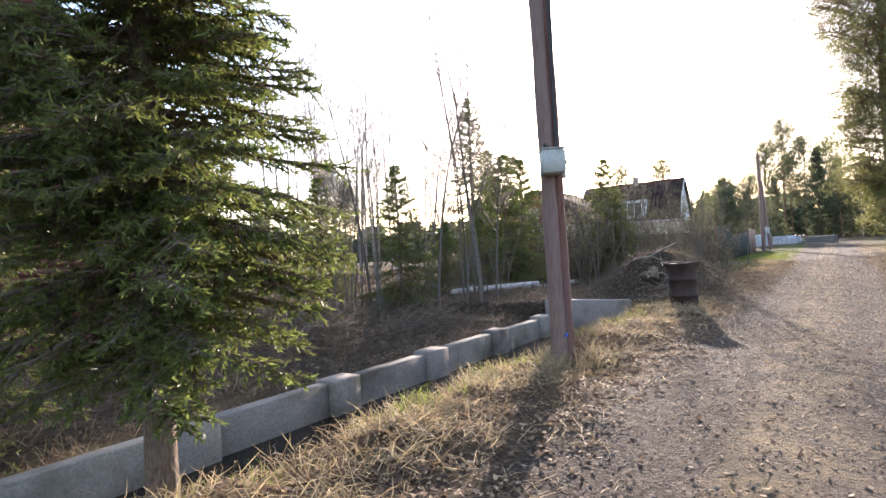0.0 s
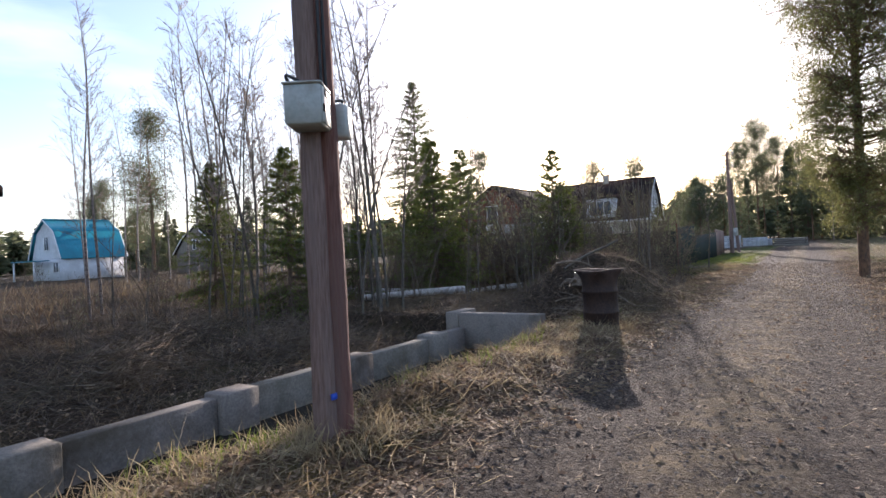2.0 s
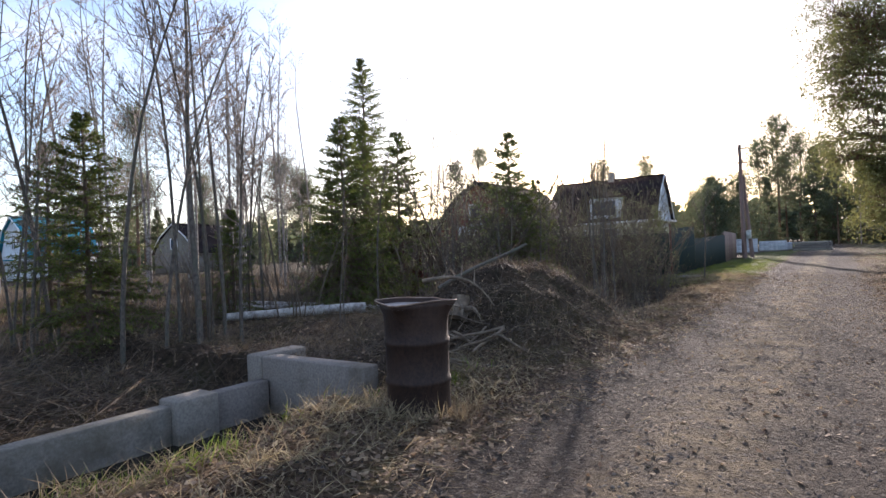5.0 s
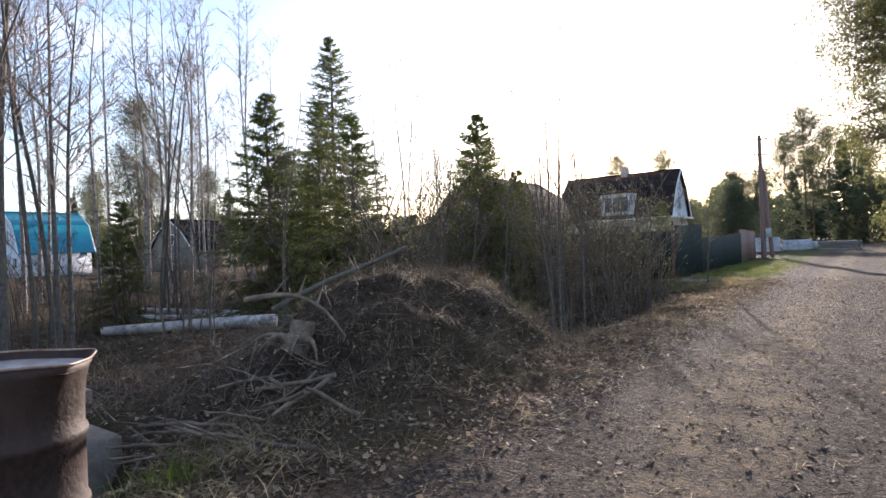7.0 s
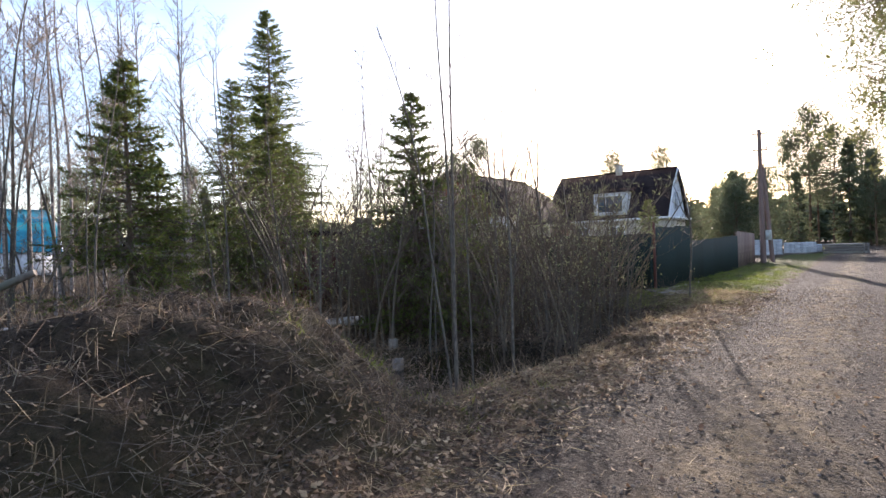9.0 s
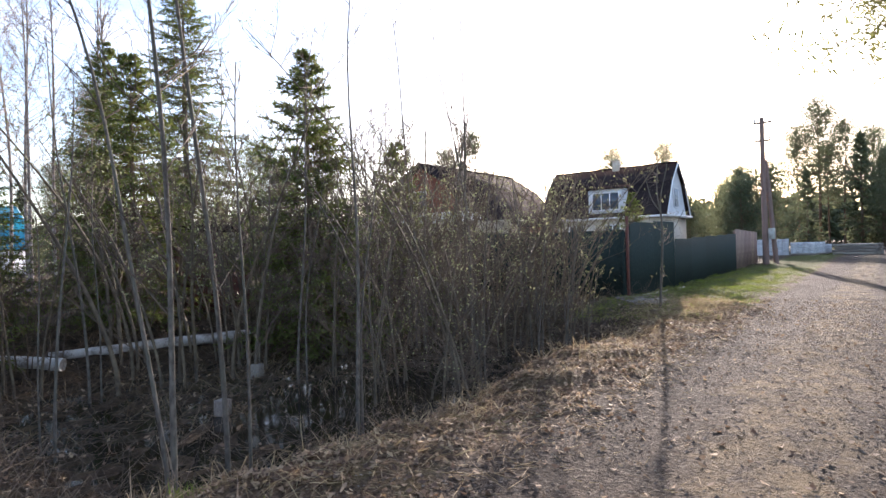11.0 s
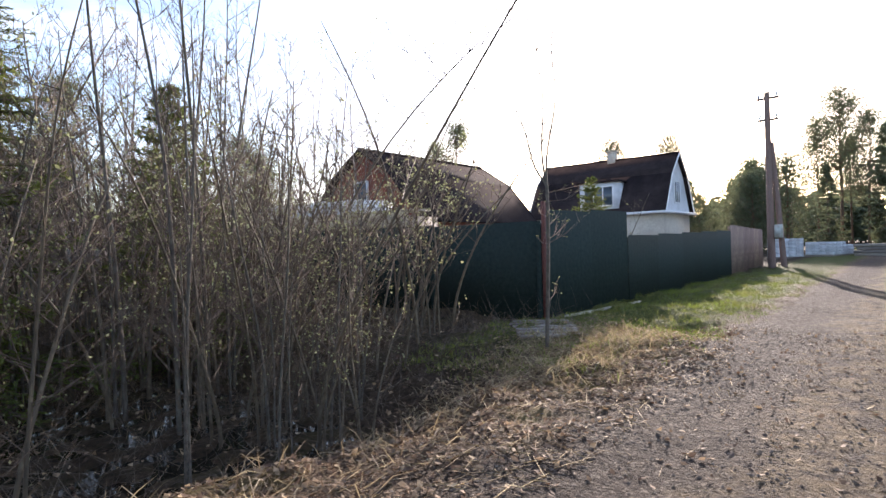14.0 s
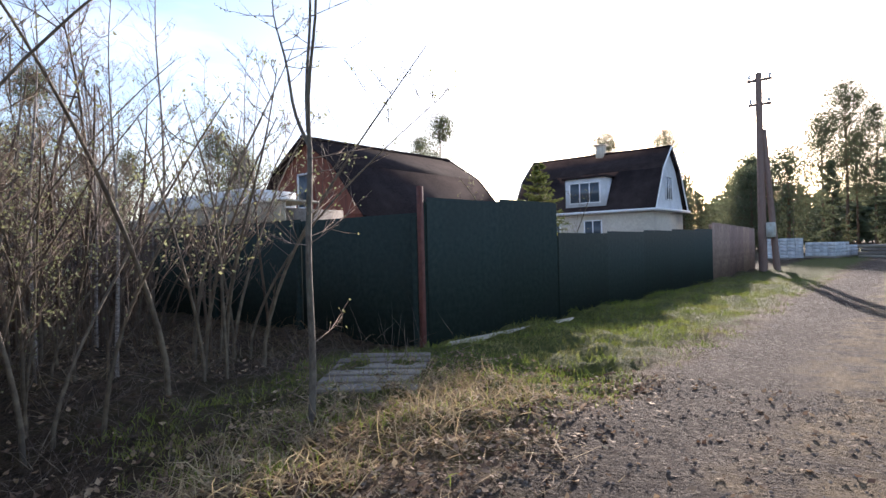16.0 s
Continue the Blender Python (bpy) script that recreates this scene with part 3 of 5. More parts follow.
def gambrel_house(name, m, label, length, width, z_eave, z_knee, z_ridge, knee, wall_mat, roof_mat, gable_mat, corrugated=0.0, verge=0.25, gable_z=None):
    """Ridge along x from 0 to length, gable ends at x = 0 and x = length, centre line y = 0."""
    base = thing(name, m, label, "house")
    w = width / 2
    g = Geo()
    box(g, (0.0, -w, -0.5), (length, w, z_eave))
    part("wall", g, wall_mat, base)
    for x0, x1 in ((-0.02, 0.1), (length - 0.1, length + 0.02)):
        g = Geo()
        solid(g, [(-w + 0.02, z_eave + 0.002), (w - 0.02, z_eave + 0.002), (w * knee, z_knee), (0, z_ridge - 0.02), (-w * knee, z_knee)], x0, x1)
        part("gable_wall", g, gable_mat, base)
    drop = 0.3
    for side in (-1, 1):
        for (ya, za), (yb, zb) in ((((w + 0.25), z_eave - drop * 0.3), (w * knee + 0.1, z_knee + 0.08)), ((w * knee + 0.1, z_knee + 0.085), (0.0, z_ridge + 0.08))):
            g = Geo()
            n = max(2, int(length / 0.12)) if corrugated else 2
            xs = np.linspace(-verge, length + verge, n)
            off = corrugated * (np.arange(n) % 2)
            v = []
            for x, o in zip(xs, off):
                v += [(x, side * ya, za + o), (x, side * yb, zb + o), (x, side * ya, za + o - 0.07), (x, side * yb, zb + o - 0.07)]
            f = []
            for k in range(n - 1):
                p, q = 4 * k, 4 * k + 4
                f += [(p, q, q + 1, p + 1), (p + 2, p + 3, q + 3, q + 2), (p, p + 2, q + 2, q), (p + 1, q + 1, q + 3, p + 3)]
            f += [(0, 1, 3, 2), (4 * n - 4, 4 * n - 2, 4 * n - 1, 4 * n - 3)]
            g.add(v, f)
            part("roof_slope", g, roof_mat, base)
    for x in (-verge - 0.03, length + verge):
        g = Geo()
        for side in (-1, 1):
            tube(g, [(x + 0.015, side * (w + 0.25), z_eave - 0.1), (x + 0.015, side * (w * knee + 0.1), z_knee + 0.06), (x + 0.015, 0, z_ridge + 0.06)], [0.06] * 3, 4)
        part("barge_board", g, TRIM if wall_mat is not BARNWALL else DARKROOF, base)
    g = Geo()
    tube(g, [(-verge, 0, z_ridge + 0.1), (length + verge, 0, z_ridge + 0.1)], [0.08, 0.08], 6)
    part("ridge_cap", g, roof_mat, base)
    return base


# pale house with a teal roof, far across the plots
teal = gambrel_house("teal_roof_house", at(27.0, 58.0, 0.25), "white summer house with a bright teal metal gambrel roof", 5.3, 5.9, 2.0, 4.3, 5.45, 0.62, WHITEWALL, TEAL, WHITEWALL, 0.025)
window_part(teal, pose(-0.04, -0.1, 2.75, 0, 0, -90), 0.75, 1.15)
window_part(teal, pose(-0.04, -1.75, 0.75, 0, 0, -90), 0.9, 0.8)
g = Geo()
box(g, (-1.6, -1.1, 1.75), (-0.26, 3.4, 1.83))
part("porch_roof", g, TEAL, teal)
for y in (-0.9, 3.2):
    g = Geo()
    box(g, (-1.5, y - 0.06, -0.4), (-1.38, y + 0.06, 1.749))
    part("porch_post", g, TRIM, teal)
g = Geo()
box(g, (3.2, -1.35, 4.2), (3.5, -1.05, 5.1), 0.02)
part("chimney", g, TEAL, teal)

# grey house behind it
gh = gambrel_house("grey_house", at(38, 52, 0.3, 15), "small grey house with a dark roof among trees", 6, 5, 1.9, 3.3, 4.6, 0.6, PLANK, DARKROOF, PLANK)
window_part(gh, pose(-0.04, 0, 2.3, 0, 0, -90), 0.7, 0.9)


def log_building():
    """Dark red-brown building, its steep gable towards the lane. x runs away from the lane, y towards the start."""
    base = thing("log_building", at(6.75, 11.2, 0.14, 90), "dark red-brown timber building with a steep dark roof", "building")
    g = Geo()
    box(g, (0.05, 0.05, -0.7), (5.95, 6.0, 2.75))
    part("wall", g, LOGWOOD, base)
    outline = lambda z: [(-0.03, z), (0.05, z + 0.002), (0.05, z + 0.148), (-0.03, z + 0.148), (-0.06, z + 0.075)]
    for k in range(-3, 19):
        me = Geo()
        solid(me, outline(k * 0.15), 0.0, 6.0)
        part("board", me, LOGWOOD, base)
        me = Geo()
        solid(me, outline(0), -6.0, 0.0)
        part("board", me, LOGWOOD, base, m=pose(0, 0, k * 0.15, 0, 0, -90))
    for k in range(24):
        z = 2.86 + k * 0.15
        half = 3.0 * (6.75 - z) / 4.0
        if half < 0.1:
            break
        me = Geo()
        solid(me, outline(0), -3.0 - half, -3.0 + half)
        part("board", me, LOGWOOD, base, m=pose(0, 0, z, 0, 0, -90))
    g = Geo()
    solid(g, [(0.06, 2.752), (5.94, 2.752), (3.0, 6.7)], 0.02, 5.94)
    part("gable_wall", g, LOGWOOD, base)
    for a, b in (((-0.28, 2.52), (3.0, 6.95)), ((6.28, 2.52), (3.0, 6.95))):
        g = Geo()
        v = [(x, y, z + o) for x in (-0.3, 6.4) for y, z in (a, b) for o in (0, -0.15)]
        g.add(v, [(0, 4, 6, 2), (1, 3, 7, 5), (0, 2, 3, 1), (4, 5, 7, 6), (0, 1, 5, 4), (2, 6, 7, 3)])
        part("roof_slope", g, DARKROOF, base)
    g = Geo()
    box(g, (-0.09, -0.09, -0.2), (0.05, 0.05, 2.74), 0.01)
    part("corner_post", g, LOGWOOD, base)


log_building()

# red-brown barn-like house behind the fence
barn = gambrel_house("barn_house", at(38.9, 18.3, 0.1, 0), "red-brown timber house with a dark gambrel roof", 8.4, 6.6, 2.3, 4.2, 5.35, 0.52, BARNWALL, DARKROOF, BARNWALL, verge=0.35)
window_part(barn, pose(-0.05, 0.2, 2.75, 0, 0, -90), 0.75, 1.25, 0)

# house with a dormer, gable to the lane
dorm = gambrel_house("dormer_house", at(65.7, 13.3, 0.2, 90), "pale house with a dark gambrel roof and a white dormer", 10.5, 6.2, 3.2, 5.9, 7.5, 0.52, BEIGE, DARKROOF, WHITEWALL, verge=0.3)
window_part(dorm, pose(-0.05, 0.0, 3.9, 0, 0, -90), 1.1, 1.5, 2)
g = Geo()
box(g, (3.2, 1.6, 3.55), (6.2, 3.25, 5.55))
part("dormer_box", g, WHITEWALL, dorm)
g = Geo()
box(g, (3.0, 1.2, 5.56), (6.4, 3.45, 5.68))
part("dormer_roof", g, DARKROOF, dorm)
window_part(dorm, pose(4.7, 3.27, 3.85, 0, 0, 180), 2.2, 1.35, 2)
g = Geo()
box(g, (-0.5, -3.35, 3.02), (9, 3.6, 3.18))
part("eaves_band", g, TRIM, dorm)
window_part(dorm, pose(4.2, 3.12, 1.2, 0, 0, 180), 1.2, 1.3, 1)
window_part(dorm, pose(7.4, 3.12, 1.2, 0, 0, 180), 1.2, 1.3, 1)
g = Geo()
box(g, (4.6, -0.35, 7.3), (5.2, 0.25, 8.25), 0.03)
box(g, (4.5, -0.45, 8.25), (5.3, 0.35, 8.35), 0.02)
part("chimney", g, BEIGE, dorm)


# ---- fence of dark green sheet ----
def sheet_fence(points, z0, top, step, name, label, mat, rail=True):
    """Corrugated panels between posts along a line in the plan."""
    base = thing(name, LANE, label, "fence", kind="structure")
    (s0, l0), (s1, l1) = points
    n = max(1, round(math.hypot(s1 - s0, l1 - l0) / step))
    turn = math.degrees(math.atan2(l1 - l0, s1 - s0))
    w = math.hypot(s1 - s0, l1 - l0) / n
    for k in range(n):
        u, u2 = k / n, (k + 0.5) / n
        tz = top[0] + (top[1] - top[0]) * u2
        s, l = s0 + (s1 - s0) * u, l0 + (l1 - l0) * u
        g = Geo()
        m = 44
        x = np.linspace(-0.004, w + 0.004, m)
        y = np.where((np.arange(m) // 2) % 2, 0.0015, 0.0)
        v = np.concatenate([np.stack([x, y + o, np.full(m, z)], -1) for o, z in ((0, z0), (0, tz), (0.004, tz), (0.004, z0))])
        i = np.arange(m - 1)
        g.add(v, np.concatenate([np.stack([r * m + i, r * m + i + 1, ((r + 1) % 4) * m + i + 1, ((r + 1) % 4) * m + i], -1) for r in range(4)]))
        part("fence_panel", g, mat, base, m=pose(s, l, 0, 0, 0, turn))
        g = Geo()
        box(g, (-0.045, 0.018, z0 - 0.4), (0.045, 0.085, tz - 0.05), 0.005)
        part("fence_post", g, mat, base, m=pose(s, l, 0, 0, 0, turn))
    return base


sheet_fence(((30.42, 4.84), (30.16, 11.8)), -0.25, (1.56, 1.65), 2.3, "side_fence", "tall dark green sheet fence behind bare shrubs", FENCE)
sheet_fence(((30.14, 11.85), (29.9, 18.5)), -0.25, (1.58, 1.62), 0.95, "old_fence", "old weathered brown board fence behind bare shrubs", OLDBOARD)
sheet_fence(((30.44, 4.70), (33.3, 4.45)), -0.10, (1.74, 1.82), 1.4, "gate_fence", "tall dark green sheet gate beside a red post", FENCE)
sheet_fence(((33.35, 4.45), (43.5, 4.75)), -0.10, (1.30, 1.50), 2.2, "lane_fence", "dark sheet fence along the lane verge", FENCE)
sheet_fence(((43.7, 4.8), (51.6, 5.2)), -0.10, (1.70, 1.60), 1.3, "far_fence", "weathered brownish board fence along the lane", HEDGE)
g = Geo()
box(g, (-0.032, -0.032, -0.4), (0.032, 0.032, 1.9), 0.006)
single("gate_post", g, REDPOST, at(30.36, 4.74), "square red-oxide steel gate post", "post")
g = Geo()
box(g, (0, -0.04, -0.1), (2.9, 0.04, 0.03), 0.01)
single("gate_sill", g, PALE, at(30.5, 4.44, H(31, 4.4) + 0.02, -4), "pale timber sill along the fence foot", "plank")


def planks_walkway():
    base = thing("plank_walkway", at(27.85, 3.70, H(28.6, 3.8) - 0.05, -52), "grey plank walkway laid over the ditch", "walkway")
    for k in range(6):
        g = Geo()
        box(g, (0.0 + 0.03 * math.sin(k * 3), k * 0.27, 0.07), (0.85 + 0.05 * math.sin(k * 5), k * 0.27 + 0.19, 0.105), 0.006)
        part("plank", g, PLANK, base, m=pose(0, 0, 0, 0, 0, 1.5 * math.sin(k * 2.3)))
    for x in (0.12, 0.65):
        g = Geo()
        box(g, (x, -0.05, -0.05), (x + 0.1, 1.65, 0.069), 0.006)
        part("bearer", g, PLANK, base)


planks_walkway()


def yard_shed():
    base = thing("yard_shed", at(31.0, 9.1, 0, 93), "low shed with a pale sheet roof behind the fence", "shed")
    g = Geo()
    box(g, (0.0, -1.9, -0.2), (5.6, -0.1, 1.95))
    part("wall", g, PLANK, base)
    for k in range(7):
        g = Geo()
        x = 1.6 + k * 0.6
        box(g, (x, -0.62, 2.032), (x + 0.59, -0.55, 2.5 + 0.02 * math.sin(k * 4)), 0.006)
        part("pale_sheet", g, SHEET, base, m=pose(0, 0, 0, 3, 0, 0))
    g = Geo()
    box(g, (1.5, -1.9, 2.0), (5.9, -0.65, 2.45), 0.02)
    part("tarpaulin", g, SHEET, base, "pale sheeting")
    for k in range(14):
        g = Geo()
        x = -0.75 + k * 0.35
        box(g, (x, 0.14, 1.66), (x + 0.335, 0.17, 1.99), 0.004)
        part("fascia_board", g, PALE, base)
    g = Geo()
    box(g, (-0.8, -0.6, 1.992), (4.2, 0.2, 2.03), 0.005)
    part("top_board", g, PALE, base)


yard_shed()


def open_well():
    base = thing("well_shelter", at(23.6, 12.0, -0.1, 20), "small dark shelter with a flat roof on posts", "shelter")
    for x in (-0.55, 0.55):
        for y in (-0.5, 0.5):
            g = Geo()
            box(g, (x - 0.06, y - 0.06, 0), (x + 0.06, y + 0.06, 1.9), 0.005)
            part("post", g, LOGWOOD, base)
    g = Geo()
    box(g, (-0.85, -0.8, 1.901), (0.85, 0.8, 2.0), 0.01)
    part("roof", g, DARKROOF, base)
    g = Geo()
    box(g, (-0.48, -0.5, 0.0), (0.48, 0.5, 1.0), 0.02)
    part("kerb", g, LOGWOOD, base)


open_well()


# ---- far pole, stacks at the lane's end ----
def far_pole(m):
    base = thing("power_pole", m, "tall grey power pole with a slanted brace and crossarms", "pole")
    g = Geo()
    z = np.linspace(-0.3, 7.3, 12)
    tube(g, np.stack([0 * z, 0.004 * z, z], -1), 0.15 - 0.006 * z, 10)
    part("post", g, POLE_WOOD, base, shade=True)
    g = Geo()
    tube(g, [(0.25, -0.42, -0.2), (0.03, -0.1, 5.2)], [0.12, 0.09], 8)
    part("brace", g, POLE_WOOD, base, shade=True)
    for zz, w in ((7.0, 0.42), (6.1, 0.38)):
        g = Geo()
        box(g, (-0.05, -w, zz), (0.05, w, zz + 0.09), 0.01)
        part("crossarm", g, POLE_WOOD, base)
        for y in (-w + 0.08, w - 0.08):
            g = Geo()
            tube(g, [(0, y, zz + 0.09), (0, y, zz + 0.16), (0, y, zz + 0.2), (0, y, zz + 0.27)], [0.02, 0.05, 0.06, 0.03], 8)
            part("insulator", g, TRIM, base)
    g = Geo()
    box(g, (-0.18, -0.42, 1.2), (0.14, -0.14, 1.75), 0.02)
    part("meter_box", g, GREYBOX, base)


far_pole(at(48.9, 4.4, 0))


def stone_stack(s, l, turn, nx, ny, nz, label):
    base = thing("stone_stack", at(s, l, H(s, l), turn), label, "stack", "stacks at the end of the lane")
    g = Geo()
    box(g, (-0.05, -0.05, 0), (nx * 0.4 + 0.05, ny * 0.4 + 0.05, 0.12), 0.01)
    part("pallet", g, PLANK, base)
    g = Geo()
    box(g, (0, 0, 0), (0.385, 0.385, 0.19), 0.015)
    me = g.mesh("block")
    me.materials.append(WRAP)
    for i in range(nx):
        for j in range(ny):
            for k in range(nz):
                part("block", me, WRAP, base, m=pose(i * 0.4 + 0.01 * math.sin(i + 7 * k), j * 0.4, 0.122 + k * 0.195))


stone_stack(64.0, 5.1, 10, 4, 5, 6, "stack of grey paving blocks on a pallet")
stone_stack(63.2, 3.5, -20, 4, 4, 4, "low stack of grey paving blocks on a pallet")
stone_stack(65.5, 2.6, 35, 3, 4, 3, "low stack of pale blocks on a pallet")


def board_stack():
    base = thing("board_stack", at(64.5, 1.1, H(64.5, 1.1), 75), "stack of weathered boards and logs by the lane end", "lumber")
    for k in range(4):
        for j in range(4):
            g = Geo()
            box(g, (-1.2 + 0.1 * math.sin(j * 3 + k), -0.9 + j * 0.46, k * 0.19), (1.2 + 0.1 * math.sin(j + k * 4), -0.48 + j * 0.46, k * 0.19 + 0.17), 0.02)
            part("board", g, PLANK, base)


board_stack()


# ---- trees ----
def bent(rng, h, r0, lean=0.06, wob=0.05, n=14):
    z = np.linspace(0, 1, n)
    d = rng.normal(0, lean, 2) * h
    ph = rng.uniform(0, 6, 4)
    x = d[0] * z ** 1.6 + wob * h * 0.4 * (np.sin(5 * z + ph[0]) - np.sin(ph[0])) * z
    y = d[1] * z ** 1.6 + wob * h * 0.4 * (np.sin(6 * z + ph[1]) - np.sin(ph[1])) * z
    return np.stack([x, y, z * h], -1), r0 * (1 - z) ** 0.85 + 0.004


def along(pts, u):
    i = np.clip(u * (len(pts) - 1), 0, len(pts) - 1.001)
    k = i.astype(int)
    f = (i - k)[:, None]
    return pts[k] * (1 - f) + pts[k + 1] * f


def twiggery(gt, starts, ways, lengths, r, rng, levels=2, count=6, up=0.25, ratio=0.45, ang=0.55):
    """Branching thin twigs, each bent once, grown level by level. Returns the tips."""
    tips = []
    for level in range(levels):
        mid = starts + ways * lengths[:, None] * 0.5 + rng.normal(0, 0.04, starts.shape) * lengths[:, None]
        w2 = unit(ways + rng.normal(0, 0.16, ways.shape) + [0, 0, up])
        end = mid + w2 * lengths[:, None] * 0.55
        cones(gt, starts, mid + (mid - starts) * 0.35, r)
        cones(gt, mid - (mid - starts) * 0.15, end, r * 0.8)
        tips.append(end)
        if level == levels - 1:
            break
        u = rng.uniform(0.2, 1.0, (len(starts), count))
        p = np.where((u < 0.5)[..., None], starts[:, None] + (mid - starts)[:, None] * (u * 2)[..., None], mid[:, None] + (end - mid)[:, None] * (u * 2 - 1)[..., None])
        nw = unit(w2[:, None] + rng.normal(0, ang, (len(starts), count, 3)) + [0, 0, up * 0.6])
        nl = lengths[:, None] * ratio * rng.uniform(0.5, 1.2, (len(starts), count)) * (1.15 - 0.6 * u)
        starts, ways, lengths, r = p.reshape(-1, 3), nw.reshape(-1, 3), nl.ravel(), r * 0.6
    return np.concatenate(tips)


def bare_tree(name, seed, h, r0, limbs, label, category, mats, low=0.3, reach=0.22, stems=1, levels=3, count=5, up=0.35, buds=0, steep=0.75, apart=0.25, twig_r=0.008, bud_mat=None, bud_size=0.02, stem_lean=0.06):
    """A leafless tree or shrub at the origin: trunks, twigs and, if wanted, catkins. Returns the thing."""
    rng = np.random.default_rng(seed)
    base = thing(name, Matrix(), label, category)
    gt = Geo()
    tips = []
    for k in range(stems):
        g = Geo()
        hh = h * (1 if k == 0 else rng.uniform(0.55, 0.98))
        pts, rad = bent(rng, hh, r0 * (1 if k == 0 else rng.uniform(0.5, 0.9)), stem_lean if stems == 1 else stem_lean * 2.2)
        if stems > 1:
            pts[:, :2] += rng.normal(0, apart, 2)
        pts[0, 2] = -0.25
        tube(g, pts, rad, 7)
        part("trunk", g, mats[0], base, shade=True)
        n = limbs if k == 0 else max(4, int(limbs * 0.7))
        u = rng.uniform(low, 0.985, n)
        a = rng.uniform(0, 2 * np.pi, n)
        ways = unit(np.stack([np.cos(a), np.sin(a), np.full(n, steep) + rng.normal(0, 0.2, n)], -1))
        lens = hh * reach * (1.12 - u) ** 0.7 * rng.uniform(0.6, 1.2, n) + 0.12
        tips.append(twiggery(gt, along(pts, u), ways, lens, twig_r * (1.2 - 0.5 * rng.uniform()), rng, levels, count, up))
    part("crown", gt, mats[1], base, kind="stuff")
    if buds:
        tips = np.concatenate(tips)
        t = tips[rng.integers(0, len(tips), buds)]
        gb = Geo()
        c = t + rng.normal(0, 0.03, t.shape)
        leaves(gb, c, rng.uniform(0.6, 1.3, buds) * bud_size, rng, 1.5)
        part("catkin_cover", gb, bud_mat, base, kind="stuff")
    return base


def spruce(name, seed, h, radius, z0, whorl, boughs, twigs, needles, nl, nw, label, needle_mat, trunk_r=0.08, bark=None, power=0.8, droop=0.25, limit=None, tidy=1.0):
    """A conifer with whorls of boughs, side twigs and single needles."""
    rng = np.random.default_rng(seed)
    base = thing(name, Matrix(), label, "tree")
    g = Geo()
    z = np.linspace(-0.3, h, 14)
    tube(g, np.stack([0.01 * np.sin(z), 0.01 * np.cos(z * 1.3), z], -1), trunk_r * np.clip(1 - z / h, 0, 1) ** 0.8 + 0.006, 10)
    part("trunk", g, bark or BARK, base, shade=True)
    gb, gn = Geo(), Geo()
    zs = []
    zz = z0
    while zz < h - 0.05:
        zs += [zz + rng.normal(0, whorl * 0.35) for _ in range(rng.integers(boughs - 1, boughs + 2))]
        zz += whorl * (0.65 + 0.35 * (1 - zz / h))
    zs = np.array(zs)
    a = rng.uniform(0, 2 * np.pi, len(zs))
    rel = np.clip((h - zs) / (h - z0), 0.0, 1)
    length = radius * rel ** power * rng.uniform(0.62, 1.12, len(zs)) * np.where(rel > 0.93, 0.8, 1) + 0.06
    if limit is not None:
        length = limit(zs, a, length)
    keep = length > 0.08
    zs, a, rel, length = zs[keep], a[keep], rel[keep], length[keep]
    out = np.stack([np.cos(a), np.sin(a), np.zeros_like(a)], -1)
    rise = 0.55 - 0.75 * rel + rng.normal(0, 0.08, len(a))
    n = np.maximum(4, (twigs * length / radius).astype(int) + 3)
    bi = np.repeat(np.arange(len(a)), n)
    u = np.concatenate([(np.arange(k) + rng.uniform(0.2, 0.8)) / k for k in n]) * 0.92 + 0.08

    def bough(i, u):
        r = length[i] * u
        zz = zs[i] + length[i] * (rise[i] * u - droop * u ** 2 + 0.16 * u ** 3)
        return np.stack([out[i, 0] * r, out[i, 1] * r, zz], -1)

    idx = np.arange(len(a))
    p0, p1, p2 = bough(idx, np.zeros(len(a))), bough(idx, np.full(len(a), 0.5)), bough(idx, np.ones(len(a)))
    br = 0.006 + 0.012 * length / max(radius, 0.5)
    cones(gb, p0, p1 + (p1 - p0) * 0.3, br)
    cones(gb, p1 - (p1 - p0) * 0.1, p2, br * 0.55)
    base_pt = bough(bi, u)
    tan = unit(bough(bi, np.minimum(u + 0.05, 1.05)) - base_pt)
    side = np.stack([-out[bi, 1], out[bi, 0], np.zeros(len(bi))], -1) * rng.choice([-1, 1], len(bi))[:, None]
    way = unit(tan * rng.uniform(0.5, 1.1, (len(bi), 1)) + side * rng.uniform(0.4, 1.1, (len(bi), 1)) + np.stack([np.zeros(len(bi)), np.zeros(len(bi)), rng.normal(-0.22, 0.28 / tidy, len(bi))], -1))
    tl = np.maximum(0.07, length[bi] * (0.36 - 0.22 * u) * rng.uniform(0.6, 1.25, len(bi)))
    tip = base_pt + way * tl[:, None]
    cones(gb, base_pt, tip, 0.0035 + 0.002 * nw / 0.005)
    # needles on the twigs and on the outer boughs
    m = needles
    k = np.repeat(np.arange(len(bi)), m)
    f = rng.uniform(0.05, 1.0, len(k))
    pos = base_pt[k] + (tip - base_pt)[k] * f[:, None]
    nd = unit(way[k] * 0.75 + rng.normal(0, 0.52, (len(k), 3)))
    spikes(gn, pos, nd, nl * rng.uniform(0.7, 1.2, len(k)), nw, rng)
    k = np.repeat(idx, m * 2)
    f = rng.uniform(0.4, 1.02, len(k))
    spikes(gn, bough(k, f), unit(unit(p2 - p1)[k] * 0.8 + rng.normal(0, 0.5, (len(k), 3))), nl, nw, rng)
    part("bough_frame", gb, bark or BARK, base, kind="stuff")
